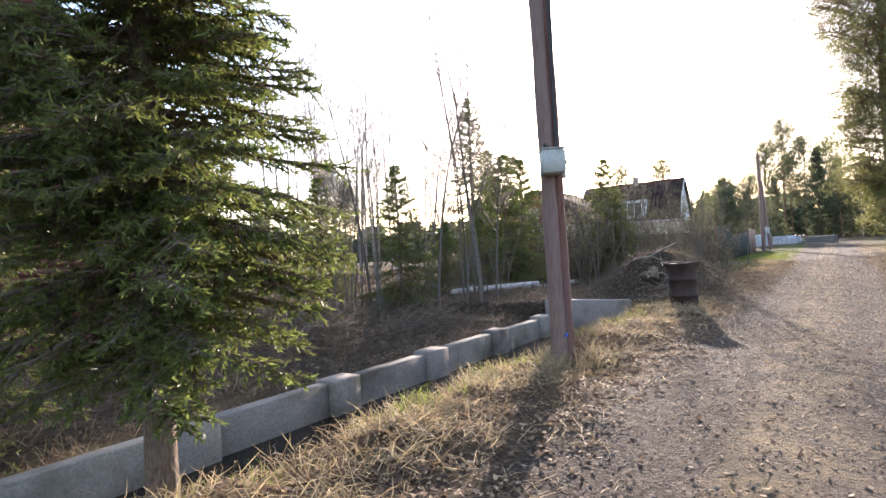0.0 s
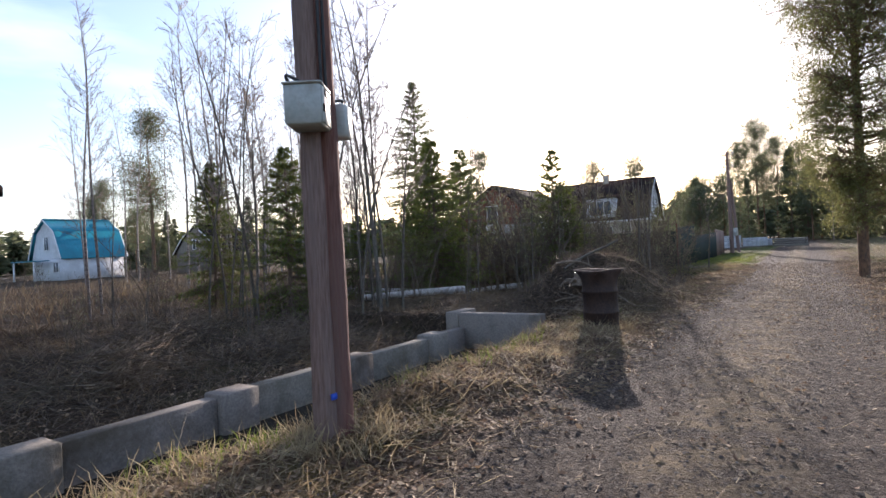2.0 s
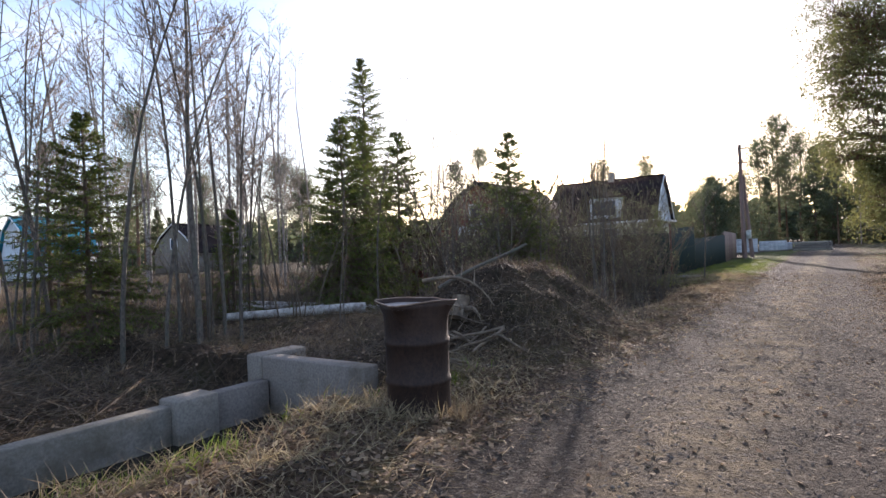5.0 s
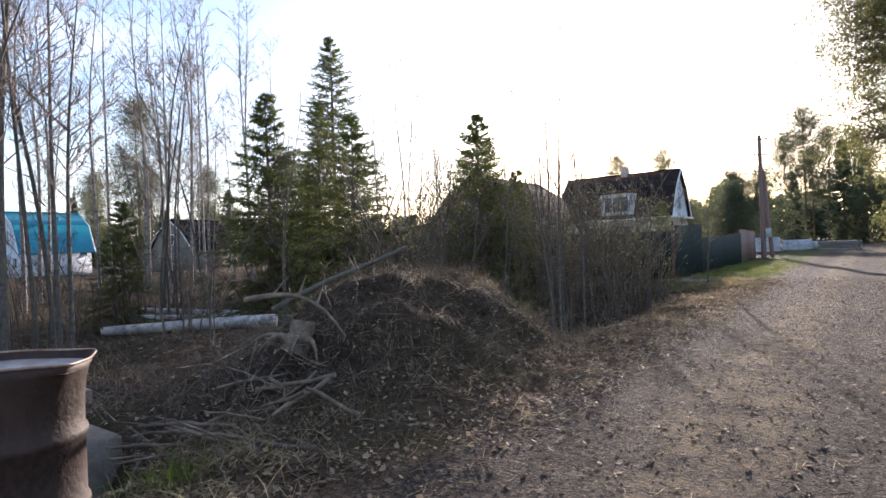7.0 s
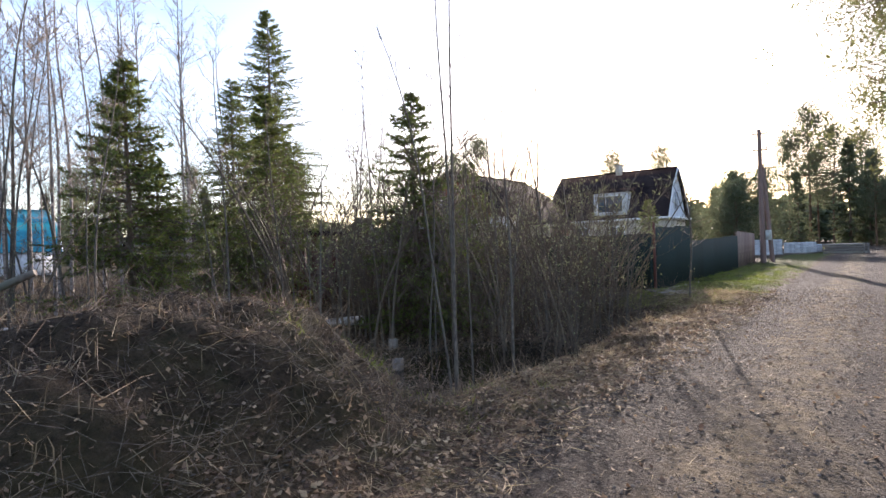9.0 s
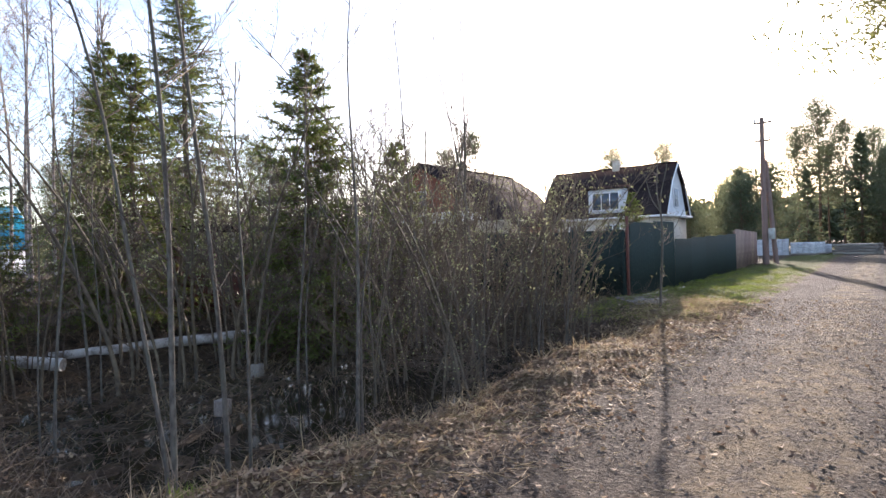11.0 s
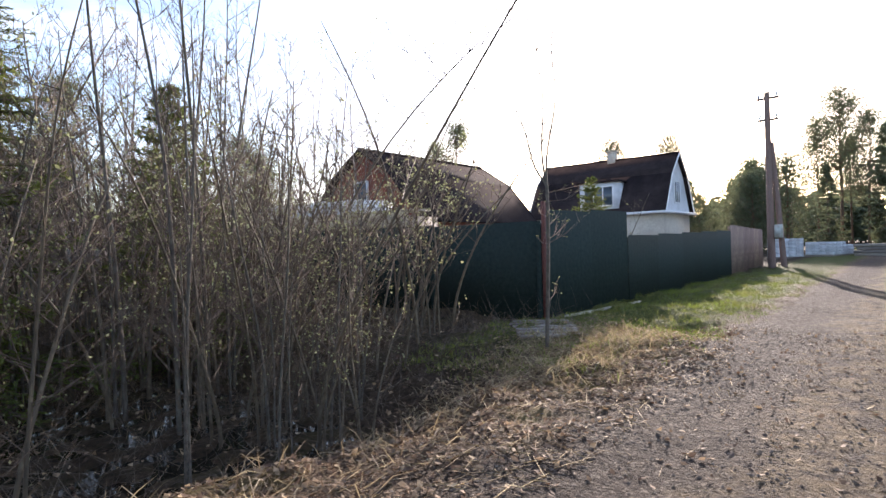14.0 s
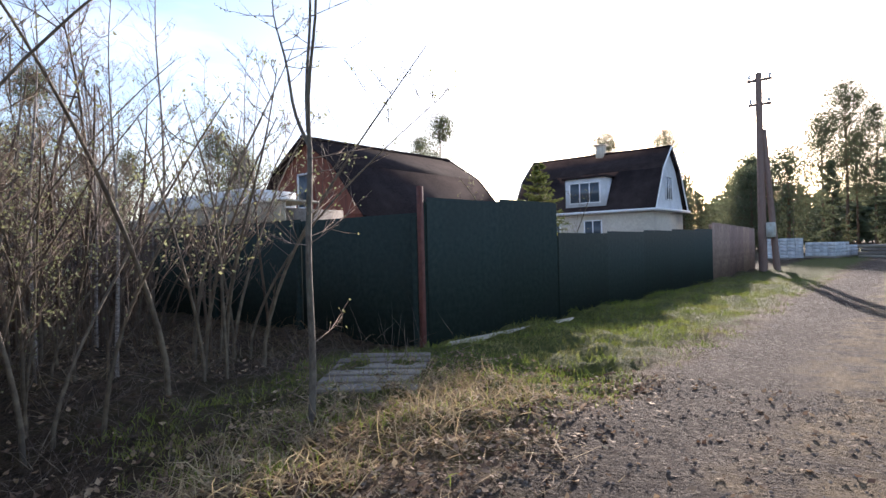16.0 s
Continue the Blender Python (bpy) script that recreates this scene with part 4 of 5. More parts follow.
    part("foliage", gn, needle_mat, base, kind="stuff")
    return base


def pine(name, seed, h, crown_from, radius, clumps, tufts, needles, nl, nw, label, needle_mat, trunk_r=0.16, flat=0.5, skirt=99.0, loose=0.25, clear=False):
    """A tall pine: bare trunk below, layered clumps of needles above."""
    rng = np.random.default_rng(seed)
    base = thing(name, Matrix(), label, "tree")
    g = Geo()
    pts, rad = bent(rng, h, trunk_r, 0.02, 0.02)
    pts[0, 2] = -0.4
    tube(g, pts, rad + 0.01, 9)
    part("trunk", g, PINE_BARK, base, shade=True)
    gb, gn = Geo(), Geo()
    u = crown_from + (1 - crown_from) * np.sort(rng.uniform(0, 1, clumps)) ** 0.85
    a = rng.uniform(0, 2 * np.pi, clumps)
    v = (u - crown_from) / (1 - crown_from)
    ln = radius * (0.35 + np.sin(np.pi * np.clip(v * 0.8 + 0.2, 0, 1)) * 0.75) * rng.uniform(0.5, 1.1, clumps)
    ln = np.minimum(ln, skirt + 0.32 * np.maximum(u * h - 2.0, 0))
    if clear:
        ln = np.where(np.sin(a) > 0.1, np.minimum(ln, np.where(u * h < 2.6, 0.4, np.where(u * h < 6.5, 1.05, 1.9)) / np.maximum(np.sin(a), 0.1)), ln)
    st = along(pts, u)
    w = unit(np.stack([np.cos(a), np.sin(a), 0.05 + 0.75 * v + rng.normal(0, 0.15, clumps)], -1))
    end = st + w * ln[:, None]
    mid = (st + end) / 2 - [0, 0, 0.05]
    cones(gb, st, mid + (mid - st) * 0.3, 0.035 * h / 12)
    cones(gb, mid, end, 0.02 * h / 12)
    k = np.repeat(np.arange(clumps), tufts)
    f = rng.uniform(0.35, 1.05, len(k))
    c = st[k] + (end - st)[k] * f[:, None] + rng.normal(0, 1, (len(k), 3)) * ln[k][:, None] * [0.30, 0.30, 0.30 * flat]
    cones(gb, st[k] + (end - st)[k] * (f * 0.8)[:, None], c, 0.008 * h / 12)
    q = np.repeat(np.arange(len(c)), needles)
    nd = rng.normal(0, 1, (len(q), 3)) + [0, 0, 0.5]
    spikes(gn, c[q] + rng.normal(0, nl * loose, (len(q), 3)), nd, nl * rng.uniform(0.6, 1.2, len(q)), nw, rng)
    part("bough_frame", gb, PINE_BARK, base, kind="stuff")
    part("foliage", gn, needle_mat, base, kind="stuff")
    return base


def plant(ob, s, l, turn=0.0, scale=1.0, sink=0.04, first=False, z=None):
    m = at(s, l, (H(s, l) if z is None else z) - sink, turn) @ Matrix.Scale(scale, 4)
    if first:
        ob.matrix_basis = m
        return ob
    c = copy_thing(ob, Matrix())
    c.matrix_basis = m
    return c


RNG = random.Random(5)

# roadside spruce beside the first steps
near_spruce = spruce("spruce_tree", 3, 6.4, 1.08, 0.95, 0.115, 11, 38, 15, 0.046, 0.014, "bushy young spruce with sunlit green needle tips", NEEDLE, 0.085, droop=0.26, power=0.5)
plant(near_spruce, 1.72, 3.22, 20, first=True, z=0.0)

# overhanging pine on the other side of the lane
lane_pine = pine("roadside_pine", 8, 13.0, 0.10, 3.9, 280, 36, 24, 0.085, 0.016, "shaggy roadside pine with yellow-green needles and open top", PINE_NEEDLE, 0.12, 0.8, 1.1, 0.9, True)
plant(lane_pine, 21.35, -1.42, first=True)

# tall spruce and smaller ones behind the mound
big_spruce = spruce("spruce_tree", 11, 9.2, 2.6, 0.4, 0.23, 8, 28, 9, 0.10, 0.019, "tall dark spruce standing in a bare thicket", NEEDLE, 0.11, droop=0.3)
plant(big_spruce, 24.65, 14.93, first=True)
small_spruce = spruce("spruce_tree", 12, 4.8, 1.6, 0.25, 0.19, 7, 16, 9, 0.095, 0.022, "young yellowish spruce among bare birches", NEEDLE, 0.06, droop=0.25)
plant(small_spruce, 17.8, 9.55, first=True)
plant(small_spruce, 12.0, 9.7, 80, 0.8)
plant(small_spruce, 21.3, 10.6, 200, 1.05)
plant(small_spruce, 22.9, 7.6, 300, 1.1)
plant(small_spruce, 25.6, 8.0, 20, 0.85)
plant(small_spruce, 15.2, 10.4, 250, 0.5)
plant(small_spruce, 19.2, 11.4, 60, 0.7)
plant(small_spruce, 7.6, 19.5, 40, 1.0)
plant(small_spruce, 13.0, 13.8, 90, 0.85)
plant(big_spruce, 21.5, 12.2, 130, 0.62)
plant(big_spruce, 1.2, 6.6, 70, 0.6)
plant(small_spruce, 37.0, 6.9, 10, 0.68)

# alder clump and birches
alder = bare_tree("alder_clump", 21, 8.2, 0.048, 34, "clump of bare grey-brown alders with several stems", "tree", (ALDER, TWIG), 0.3, 0.20, 8, 3, 6, 0.4, apart=0.40, twig_r=0.010)
plant(alder, 12.96, 8.05, first=True)
plant(alder, 11.4, 10.9, 100, 0.85)
plant(alder, 16.8, 11.8, 210, 0.8)
plant(alder, 24.9, 9.6, 20, 0.5)
plant(alder, 23.6, 7.4, 250, 0.52)
birches = [bare_tree("birch_tree", 30 + k, 11.5, 0.055, 54, "tall slender bare birch with a pale trunk", "tree", (BIRCH, TWIG), 0.25, 0.17, 1, 3, 5, 0.12, steep=1.0, twig_r=0.0125, stem_lean=0.035) for k in range(3)]
for k in range(20):
    s, l = RNG.uniform(17, 44), RNG.uniform(17, 36)
    ob = birches[k % 3]
    plant(ob, s, l, RNG.uniform(0, 360), RNG.uniform(0.75, 1.08), first=k < 3)
for s, l, sc in ((9.5, 13.5, 0.6), (10.5, 15.0, 0.7), (13.5, 14.2, 0.75), (15.5, 16.4, 0.85), (8.2, 20.0, 0.8), (18.6, 15.2, 0.8), (27.5, 13.8, 0.7), (26.4, 11.5, 0.55), (29.5, 15, 0.7),
                 (19.5, 22.0, 1.05), (20.6, 20.8, 1.0), (21.6, 22.6, 1.12), (22.4, 19.9, 0.98), (23.5, 21.4, 1.08), (24.3, 19.6, 1.0), (25.2, 21.0, 1.1), (18.4, 23.4, 1.05), (21.0, 24.6, 1.15), (23.1, 24.4, 1.12), (26.8, 20.6, 1.0)):
    plant(birches[RNG.randrange(3)], s, l, RNG.uniform(0, 360), sc)

# thin saplings and willow thicket along the wet hollow
thin = [bare_tree("bare_sapling", 50 + k, 4.4, 0.015, 16, "thin bare sapling with upright twigs", "tree", (ALDER, BROWNTWIG), 0.25, 0.16, 2, 3, 4, 0.4, twig_r=0.005, steep=1.1, stem_lean=0.05, apart=0.08) for k in range(3)]
n_thin = 0
for s, l, sc in ((18.2, 3.3, 1.1), (18.9, 3.5, 1.15), (20.2, 3.7, 1.05), (22.3, 3.7, 0.7), (24.3, 3.45, 0.62), (24.9, 3.75, 0.72), (25.6, 4.1, 0.7), (24.6, 4.2, 0.8), (23.6, 3.6, 0.72), (24.4, 5.3, 1.3), (25.0, 5.6, 1.35), (24.2, 6.2, 1.4), (25.6, 6.5, 1.3), (25.2, 7.2, 1.4), (21.4, 6.1, 1.1), (17.4, 6.2, 0.9), (18.3, 5.6, 0.8),
                 (9.0, 11.5, 0.8), (10.2, 8.9, 0.6), (8.0, 8.5, 0.5), (14.6, 6.6, 0.7), (16.3, 7.2, 0.9), (19.4, 7.4, 1.0), (5.5, 9.3, 0.5), (7.2, 14.5, 0.8), (26.2, 5.6, 0.75), (24.9, 8.6, 1.0)):
    plant(thin[n_thin % 3], s, l, RNG.uniform(0, 360), sc, first=n_thin < 3)
    n_thin += 1
willows = [bare_tree("willow_bush", 60 + k, 3.3, 0.020, 17, "leafless willow bush with pale catkins", "shrub", (WILLOW, BROWNTWIG), 0.22, 0.30, 6, 3, 4, 0.35, 600, 0.95, 0.20, 0.0055, CATKIN, 0.028, 0.12) for k in range(3)]
n_wil = 0
for s, l, sc in ((25.3, 4.7, 0.8), (26.4, 5.0, 0.9), (27.7, 5.2, 1.1), (28.6, 6.2, 1.1), (25.5, 6.6, 1.0), (20.3, 7.6, 1.35), (23.8, 8.1, 1.5),
                 (27.2, 8.2, 1.1), (18.6, 8.6, 0.9), (29.0, 9.5, 1.0), (27.0, 6.8, 0.8), (15.6, 8.6, 0.8), (21.6, 7.3, 1.2), (28.8, 12, 1.2), (35.5, 6.2, 0.8), (24.6, 11.5, 1.2),
                 (24.9, 3.6, 0.6), (21.8, 8.6, 1.2), (24.8, 7.4, 1.2), (26.6, 9.6, 1.3), (20.6, 9.2, 1.3), (22.6, 10.4, 1.35), (7.6, 10.0, 0.45), (10.6, 12.6, 0.7), (14.2, 10.6, 0.7), (19.5, 12.4, 1.0)):
    plant(willows[n_wil % 3], s, l, RNG.uniform(0, 360), sc, first=n_wil < 3)
    n_wil += 1

# the denser thicket at the lane's edge
thickets = [bare_tree("willow_bush", 160 + k, 3.8, 0.015, 26, "dense leafless willow thicket with grey-brown stems and small catkins", "shrub", (WILLOW, BROWNTWIG), 0.06, 0.30, 7, 3, 5, 0.4, 1100, 0.7, 0.30, 0.0050, CATKIN, 0.022, 0.12) for k in range(3)]
for n_thk, (s, l, sc) in enumerate(((21.6, 4.0, 0.95), (22.6, 4.2, 1.08), (25.7, 6.2, 0.8), (22.2, 5.4, 1.0), (24.6, 4.6, 1.1), (24.6, 6.4, 1.1), (25.1, 5.0, 0.95), (22.8, 9.0, 1.1), (25.6, 8.4, 1.05), (27.4, 10.2, 1.0), (24.4, 10.4, 1.15))):
    plant(thickets[n_thk % 3], s, l, RNG.uniform(0, 360), sc, first=n_thk < 3)

# low brown scrub under the trees
scrub = [bare_tree("bare_shrub", 110 + k, 2.0, 0.014, 7, "low tangled leafless brown shrub", "shrub", (BROWNTWIG, BROWNTWIG), 0.1, 0.34, 6, 3, 4, 0.35, steep=0.8, apart=0.3, twig_r=0.006, stem_lean=0.12) for k in range(3)]
n_scr = 0
while n_scr < 66:
    s, l = (RNG.uniform(2, 31), RNG.uniform(6.0, 19)) if n_scr < 52 else (RNG.uniform(5, 28), RNG.uniform(15, 34))
    if l < 7.2 + 2.2 * math.sin(s) ** 2 or (s < 9 and l > 10.6) or (s > 29 and l < 8):
        continue
    plant(scrub[n_scr % 3], s, l, RNG.uniform(0, 360), RNG.uniform(0.45, 1.0) * (1.0 if s > 12 else 0.6), first=n_scr < 3)
    n_scr += 1

# taller brown scrub in front of the houses
for k, (s, l, sc) in enumerate(((28.0, 7.4, 1.7), (27.6, 8.5, 1.9), (28.3, 9.5, 2.0), (28.0, 10.6, 2.0), (27.2, 11.4, 2.0), (26.3, 8.9, 1.8), (28.6, 12.4, 2.0), (26.0, 12.2, 1.8))):
    plant(scrub[k % 3], s, l, 47.0 * k, sc)
for k, (s, l, sc) in enumerate(((27.3, 6.0, 0.36), (27.8, 8.0, 0.42), (28.4, 10.0, 0.44), (27.0, 7.4, 0.4), (26.6, 9.8, 0.42))):
    plant(birches[k % 3], s, l, 71.0 * k, sc)

# bare sapling by the plank walkway
def forked_sapling():
    rng = np.random.default_rng(74)
    base = thing("bare_sapling", at(27.4, 3.08, H(27.4, 3.08) - 0.04), "slender bare sapling forked at the top", "tree")
    gt, tips = Geo(), []
    u = np.linspace(0, 1, 12)
    stem = np.stack([0.03 * np.sin(u * 7), 0.04 * np.sin(u * 5 + 1) - 0.03, u * 2.0 - 0.15], -1)
    legs = [(stem, 0.026, 0.017)]
    for dx, dy, h in ((0.10, 0.12, 1.9), (-0.05, -0.16, 1.75), (0.02, 0.38, 1.2)):
        legs.append((stem[-1] + np.stack([dx * np.sin(u * 1.8), dy * np.sin(u * 1.7) + 0.03 * np.sin(u * 9), u * h], -1), 0.014, 0.003))
    for p, r0, r1 in legs:
        g = Geo()
        tube(g, p, r0 + (r1 - r0) * u, 8)
        part("trunk", g, ALDER, base, shade=True)
        n = 9
        q = rng.uniform(0.35, 0.98, n)
        a = rng.uniform(0, 6.28, n)
        tips.append(twiggery(gt, along(p, q), unit(np.stack([np.cos(a), np.sin(a), rng.normal(0.35, 0.3, n)], -1)), rng.uniform(0.15, 0.5, n), 0.005, rng, 2, 5, 0.3))
    part("crown", gt, TWIG, base, kind="stuff")
    tips = np.concatenate(tips)
    gb = Geo()
    leaves(gb, tips, 0.018, rng, 1.5)
    part("catkin_cover", gb, CATKIN, base, kind="stuff")


forked_sapling()

# far trees
far_pines = [pine("pine_tree", 80 + k, 15, 0.38, 3.0, 84, 17, 10, 0.26, 0.060, "tall pine with a layered crown and bare trunk", FAR_NEEDLE, loose=1.9) for k in range(2)]
for k, (s, l, sc) in enumerate(((110, 6.5, 1.32), (108, 3.6, 1.05), (112, 9.2, 1.1), (42.1, 66.7, 1.26), (42, 78, 0.8), (52, 84, 0.9), (58, 60, 0.95), (66, 34, 0.85), (80, 24, 0.8), (70, 40, 0.8), (86, 20, 0.85))):
    plant(far_pines[k % 2], s, l, RNG.uniform(0, 360), sc, first=k < 2)
far_spruce = spruce("spruce_tree", 90, 11, 2.2, 0.6, 0.6, 6, 8, 5, 0.42, 0.12, "far dark spruce at the wood's edge", FAR_NEEDLE, 0.14)
plant(far_spruce, 92, -3.5, first=True)
bush_pine = pine("pine_tree", 95, 8.5, 0.12, 2.6, 46, 14, 9, 0.28, 0.10, "round-headed green pine behind the houses", FAR_NEEDLE, flat=0.9, loose=1.5)
plant(bush_pine, 82, 8.5, first=True)
for k in range(22):
    plant(bush_pine, RNG.uniform(78, 112), RNG.uniform(10, 34), RNG.uniform(0, 360), RNG.uniform(0.75, 1.1))
for k in range(20):
    plant(far_spruce, RNG.uniform(88, 120), RNG.uniform(-26, 2), RNG.uniform(0, 360), RNG.uniform(0.7, 1.25))
for k in range(22):
    plant((bush_pine, far_spruce, far_pines[0])[k % 3], RNG.uniform(35, 75), RNG.uniform(48, 95), RNG.uniform(0, 360), RNG.uniform(0.5, 0.85))
for k in range(26):
    plant((far_spruce, bush_pine, far_pines[k % 2])[k % 3], RNG.uniform(92, 118), RNG.uniform(-30, 8), RNG.uniform(0, 360), RNG.uniform(0.75, 1.2) * (0.9 if k % 3 == 2 else 1.0))
for k in range(8):
    plant(birches[k % 3], RNG.uniform(84, 100), RNG.uniform(-18, 14), RNG.uniform(0, 360), RNG.uniform(0.6, 1.0))


def far_wood():
    """Dense distant woods closing the view, as stuff."""
    rng = np.random.default_rng(4)
    gn, gt = Geo(), Geo()
    a = rng.uniform(0, 2 * np.pi, 1500)
    r = rng.uniform(125, 165, 1500)
    s, l = 20 + r * np.cos(a), 10 + r * np.sin(a)
    h = rng.uniform(6, 11, 1500)
    cones(gt, np.stack([s, l, np.full(1500, -0.5)], -1), np.stack([s, l, h], -1), 0.18)
    k = np.repeat(np.arange(1500), 70)
    u = rng.uniform(0.08, 1, len(k))
    w = 2.4 * (1.05 - u) ** 0.8
    ang = rng.uniform(0, 2 * np.pi, len(k))
    p = np.stack([s[k] + np.cos(ang) * w * rng.uniform(0, 0.6, len(k)), l[k] + np.sin(ang) * w * rng.uniform(0, 0.6, len(k)), u * h[k]], -1)
    spikes(gn, p, np.stack([np.cos(ang), np.sin(ang), rng.normal(0, 0.3, len(k))], -1), 2.0, 1.5, rng)
    base = thing("far_woods", LANE, "far dark mixed woods all around", "woods", kind="stuff")
    part("trunk_mass", gt, PINE_BARK, base, kind="stuff")
    part("foliage", gn, FAR_NEEDLE, base, kind="stuff")


far_wood()


# ---- logs, sticks, stump on and behind the mound ----
def birch_log(name, s0, l0, s1, l1, r, label, z0=None, z1=None, mat=None):
    g = Geo()
    a = np.array([s0, l0, (H(s0, l0) + r * 0.8) if z0 is None else z0])
    b = np.array([s1, l1, (H(s1, l1) + r * 0.8) if z1 is None else z1])
    u = np.linspace(0, 1, 10)[:, None]
    p = a + (b - a) * u + [0, 0, 0.06] + np.sin(u * 5) * [0, 0.03, 0.01]
    tube(g, p, r * (1 - 0.3 * u[:, 0]) * (1 + 0.04 * np.sin(17 * u[:, 0])), 10)
    return single(name, g, mat or LOGBARK, LANE, label, "log", shade=True)


birch_log("felled_log", 16.6, 7.85, 14.6, 9.9, 0.11, "felled pale birch log lying behind the mound")
birch_log("felled_log", 18.6, 9.0, 15.6, 11.6, 0.12, "felled pale birch log lying on other logs")
birch_log("felled_log", 19.6, 9.1, 16.4, 12.3, 0.10, "felled birch log in the shade")
birch_log("felled_log", 22.5, 8.9, 19.6, 9.7, 0.10, "felled pale birch log across the wet hollow", -0.28, -0.25)
birch_log("leaning_trunk", 13.5, 3.75, 14.4, 2.98, 0.026, "thin dead trunk leaning across the mound", 0.72, 1.24, ALDER)


def hooked_branch():
    g = Geo()
    u = np.linspace(0, 1, 12)
    p = np.stack([13.3 + 0.45 * u, 3.85 - 0.75 * u, 0.88 + 0.05 * np.sin(u * 3) - 0.34 * u ** 4], -1)
    tube(g, p, 0.020 * (1.2 - u) + 0.006, 6)
    for k in (3, 6, 8):
        q = np.stack([p[k] + np.array([0.1, 0.05 * (-1) ** k, 0.12]) * f for f in np.linspace(0, 1.6, 5)])
        tube(g, q, 0.012 * (1.1 - np.linspace(0, 1, 5)), 5)
    single("dead_branch", g, STICK, LANE, "crooked dead branch hooked over the mound", "branch", shade=True)


hooked_branch()


def stump():
    rng = np.random.default_rng(9)
    base = thing("uprooted_stump", at(13.55, 3.5, H(13.55, 3.5) + 0.06, 0, 20) @ Matrix.Scale(0.75, 4), "uprooted weathered stump with broken roots", "stump")
    g = Geo()
    z = np.linspace(-0.1, 0.3, 6)
    tube(g, np.stack([0.02 * np.sin(z * 9), 0 * z, z], -1), 0.17 - 0.12 * z + 0.02 * np.sin(z * 30), 11)
    part("stump_body", g, STICK, base, shade=True)
    for k in range(8):
        a = k * 0.785 + rng.uniform(-0.2, 0.2)
        u = np.linspace(0, 1, 7)
        ln = rng.uniform(0.25, 0.5)
        g = Geo()
        tube(g, np.stack([np.cos(a) * (0.1 + ln * u), np.sin(a) * (0.1 + ln * u), 0.02 + 0.1 * np.sin(u * 3) - 0.22 * u ** 2], -1), 0.055 * (1.05 - u), 6)
        part("root", g, STICK, base, shade=True)


stump()


def stick_pile():
    rng = np.random.default_rng(19)
    base = thing("stick_pile", LANE, "heap of broken grey sticks at the mound's foot", "branches")
    for k in range(28):
        s, l = 12.75 + rng.normal(0, 0.35), 3.05 + rng.normal(0, 0.3)
        a, ln = rng.normal(2.3, 0.6), rng.uniform(0.3, 0.9)
        u = np.linspace(-0.5, 0.5, 5)
        x, y = s + math.cos(a) * ln * u, l + math.sin(a) * ln * u
        z = height(x, y).mean() + rng.uniform(0.01, 0.16) + rng.normal(0, 0.15) * u + 0.03 * np.sin(u * 4)
        g = Geo()
        tube(g, np.stack([x, y, z], -1), np.full(5, rng.uniform(0.006, 0.018)) * (1 - 0.3 * u), 6)
        part("stick", g, STICK, base)


stick_pile()

for s, l, h in ((20.0, 5.63, 0.17), (21.3, 6.9, 0.2), (23.2, 7.2, 0.18)):
    g = Geo()
    box(g, (-0.07, -0.07, -0.5), (0.07, 0.07, h), 0.008)
    single("concrete_stub", g, CONCRETE, at(s, l, -0.53, 20, 3), "short concrete stub standing in the water", "post", "stubs in the water")


# ---- ground cover ----
def scatter(rng, n, s0, s1, l0, l1, weight=None):
    s, l = rng.uniform(s0, s1, n), rng.uniform(l0, l1, n)
    if weight is not None:
        k = rng.uniform(0, 1, n) < weight(s, l)
        s, l = s[k], l[k]
    return s, l, height(s, l)


def clumpy(s, l, f=1.0):
    return 0.5 + 0.5 * np.sin(2.3 * f * s + 1.1 * np.sin(1.9 * f * l)) * np.sin(2.9 * f * l + 1.3 * np.sin(1.7 * f * s + 1))


def grass(name, seed, spots, blades, length, width, mat, label, lean=0.5, radius=0.05):
    rng = np.random.default_rng(seed)
    s, l, z = spots
    k = np.repeat(np.arange(len(s)), blades)
    n = len(k)
    p = np.stack([s[k] + rng.normal(0, radius, n), l[k] + rng.normal(0, radius, n), z[k] - 0.01], -1)
    way = unit(np.stack([rng.normal(0, lean, n), rng.normal(0, lean, n), np.ones(n)], -1))
    ln = length * rng.uniform(0.4, 1.25, n)
    side = unit(np.cross(way, rng.normal(size=(n, 3)))) * (width / 2)
    sag = rng.uniform(0.1, 0.9, n)[:, None] * np.array([0, 0, -1.0]) + rng.normal(0, 0.3, (n, 3))
    mid = p + way * ln[:, None] * 0.55
    tip = mid + unit(way + sag) * ln[:, None] * 0.5
    g = Geo()
    v = np.stack([p - side, p + side, mid + side * 0.8, mid - side * 0.8, tip], 1).reshape(-1, 3)
    i = np.arange(n)[:, None] * 5
    g.add(v, np.concatenate([i + [0, 1, 2], i + [0, 2, 3], i + [3, 2, 4]]))
    return single(name, g, mat, LANE, label, "grass", kind="stuff")


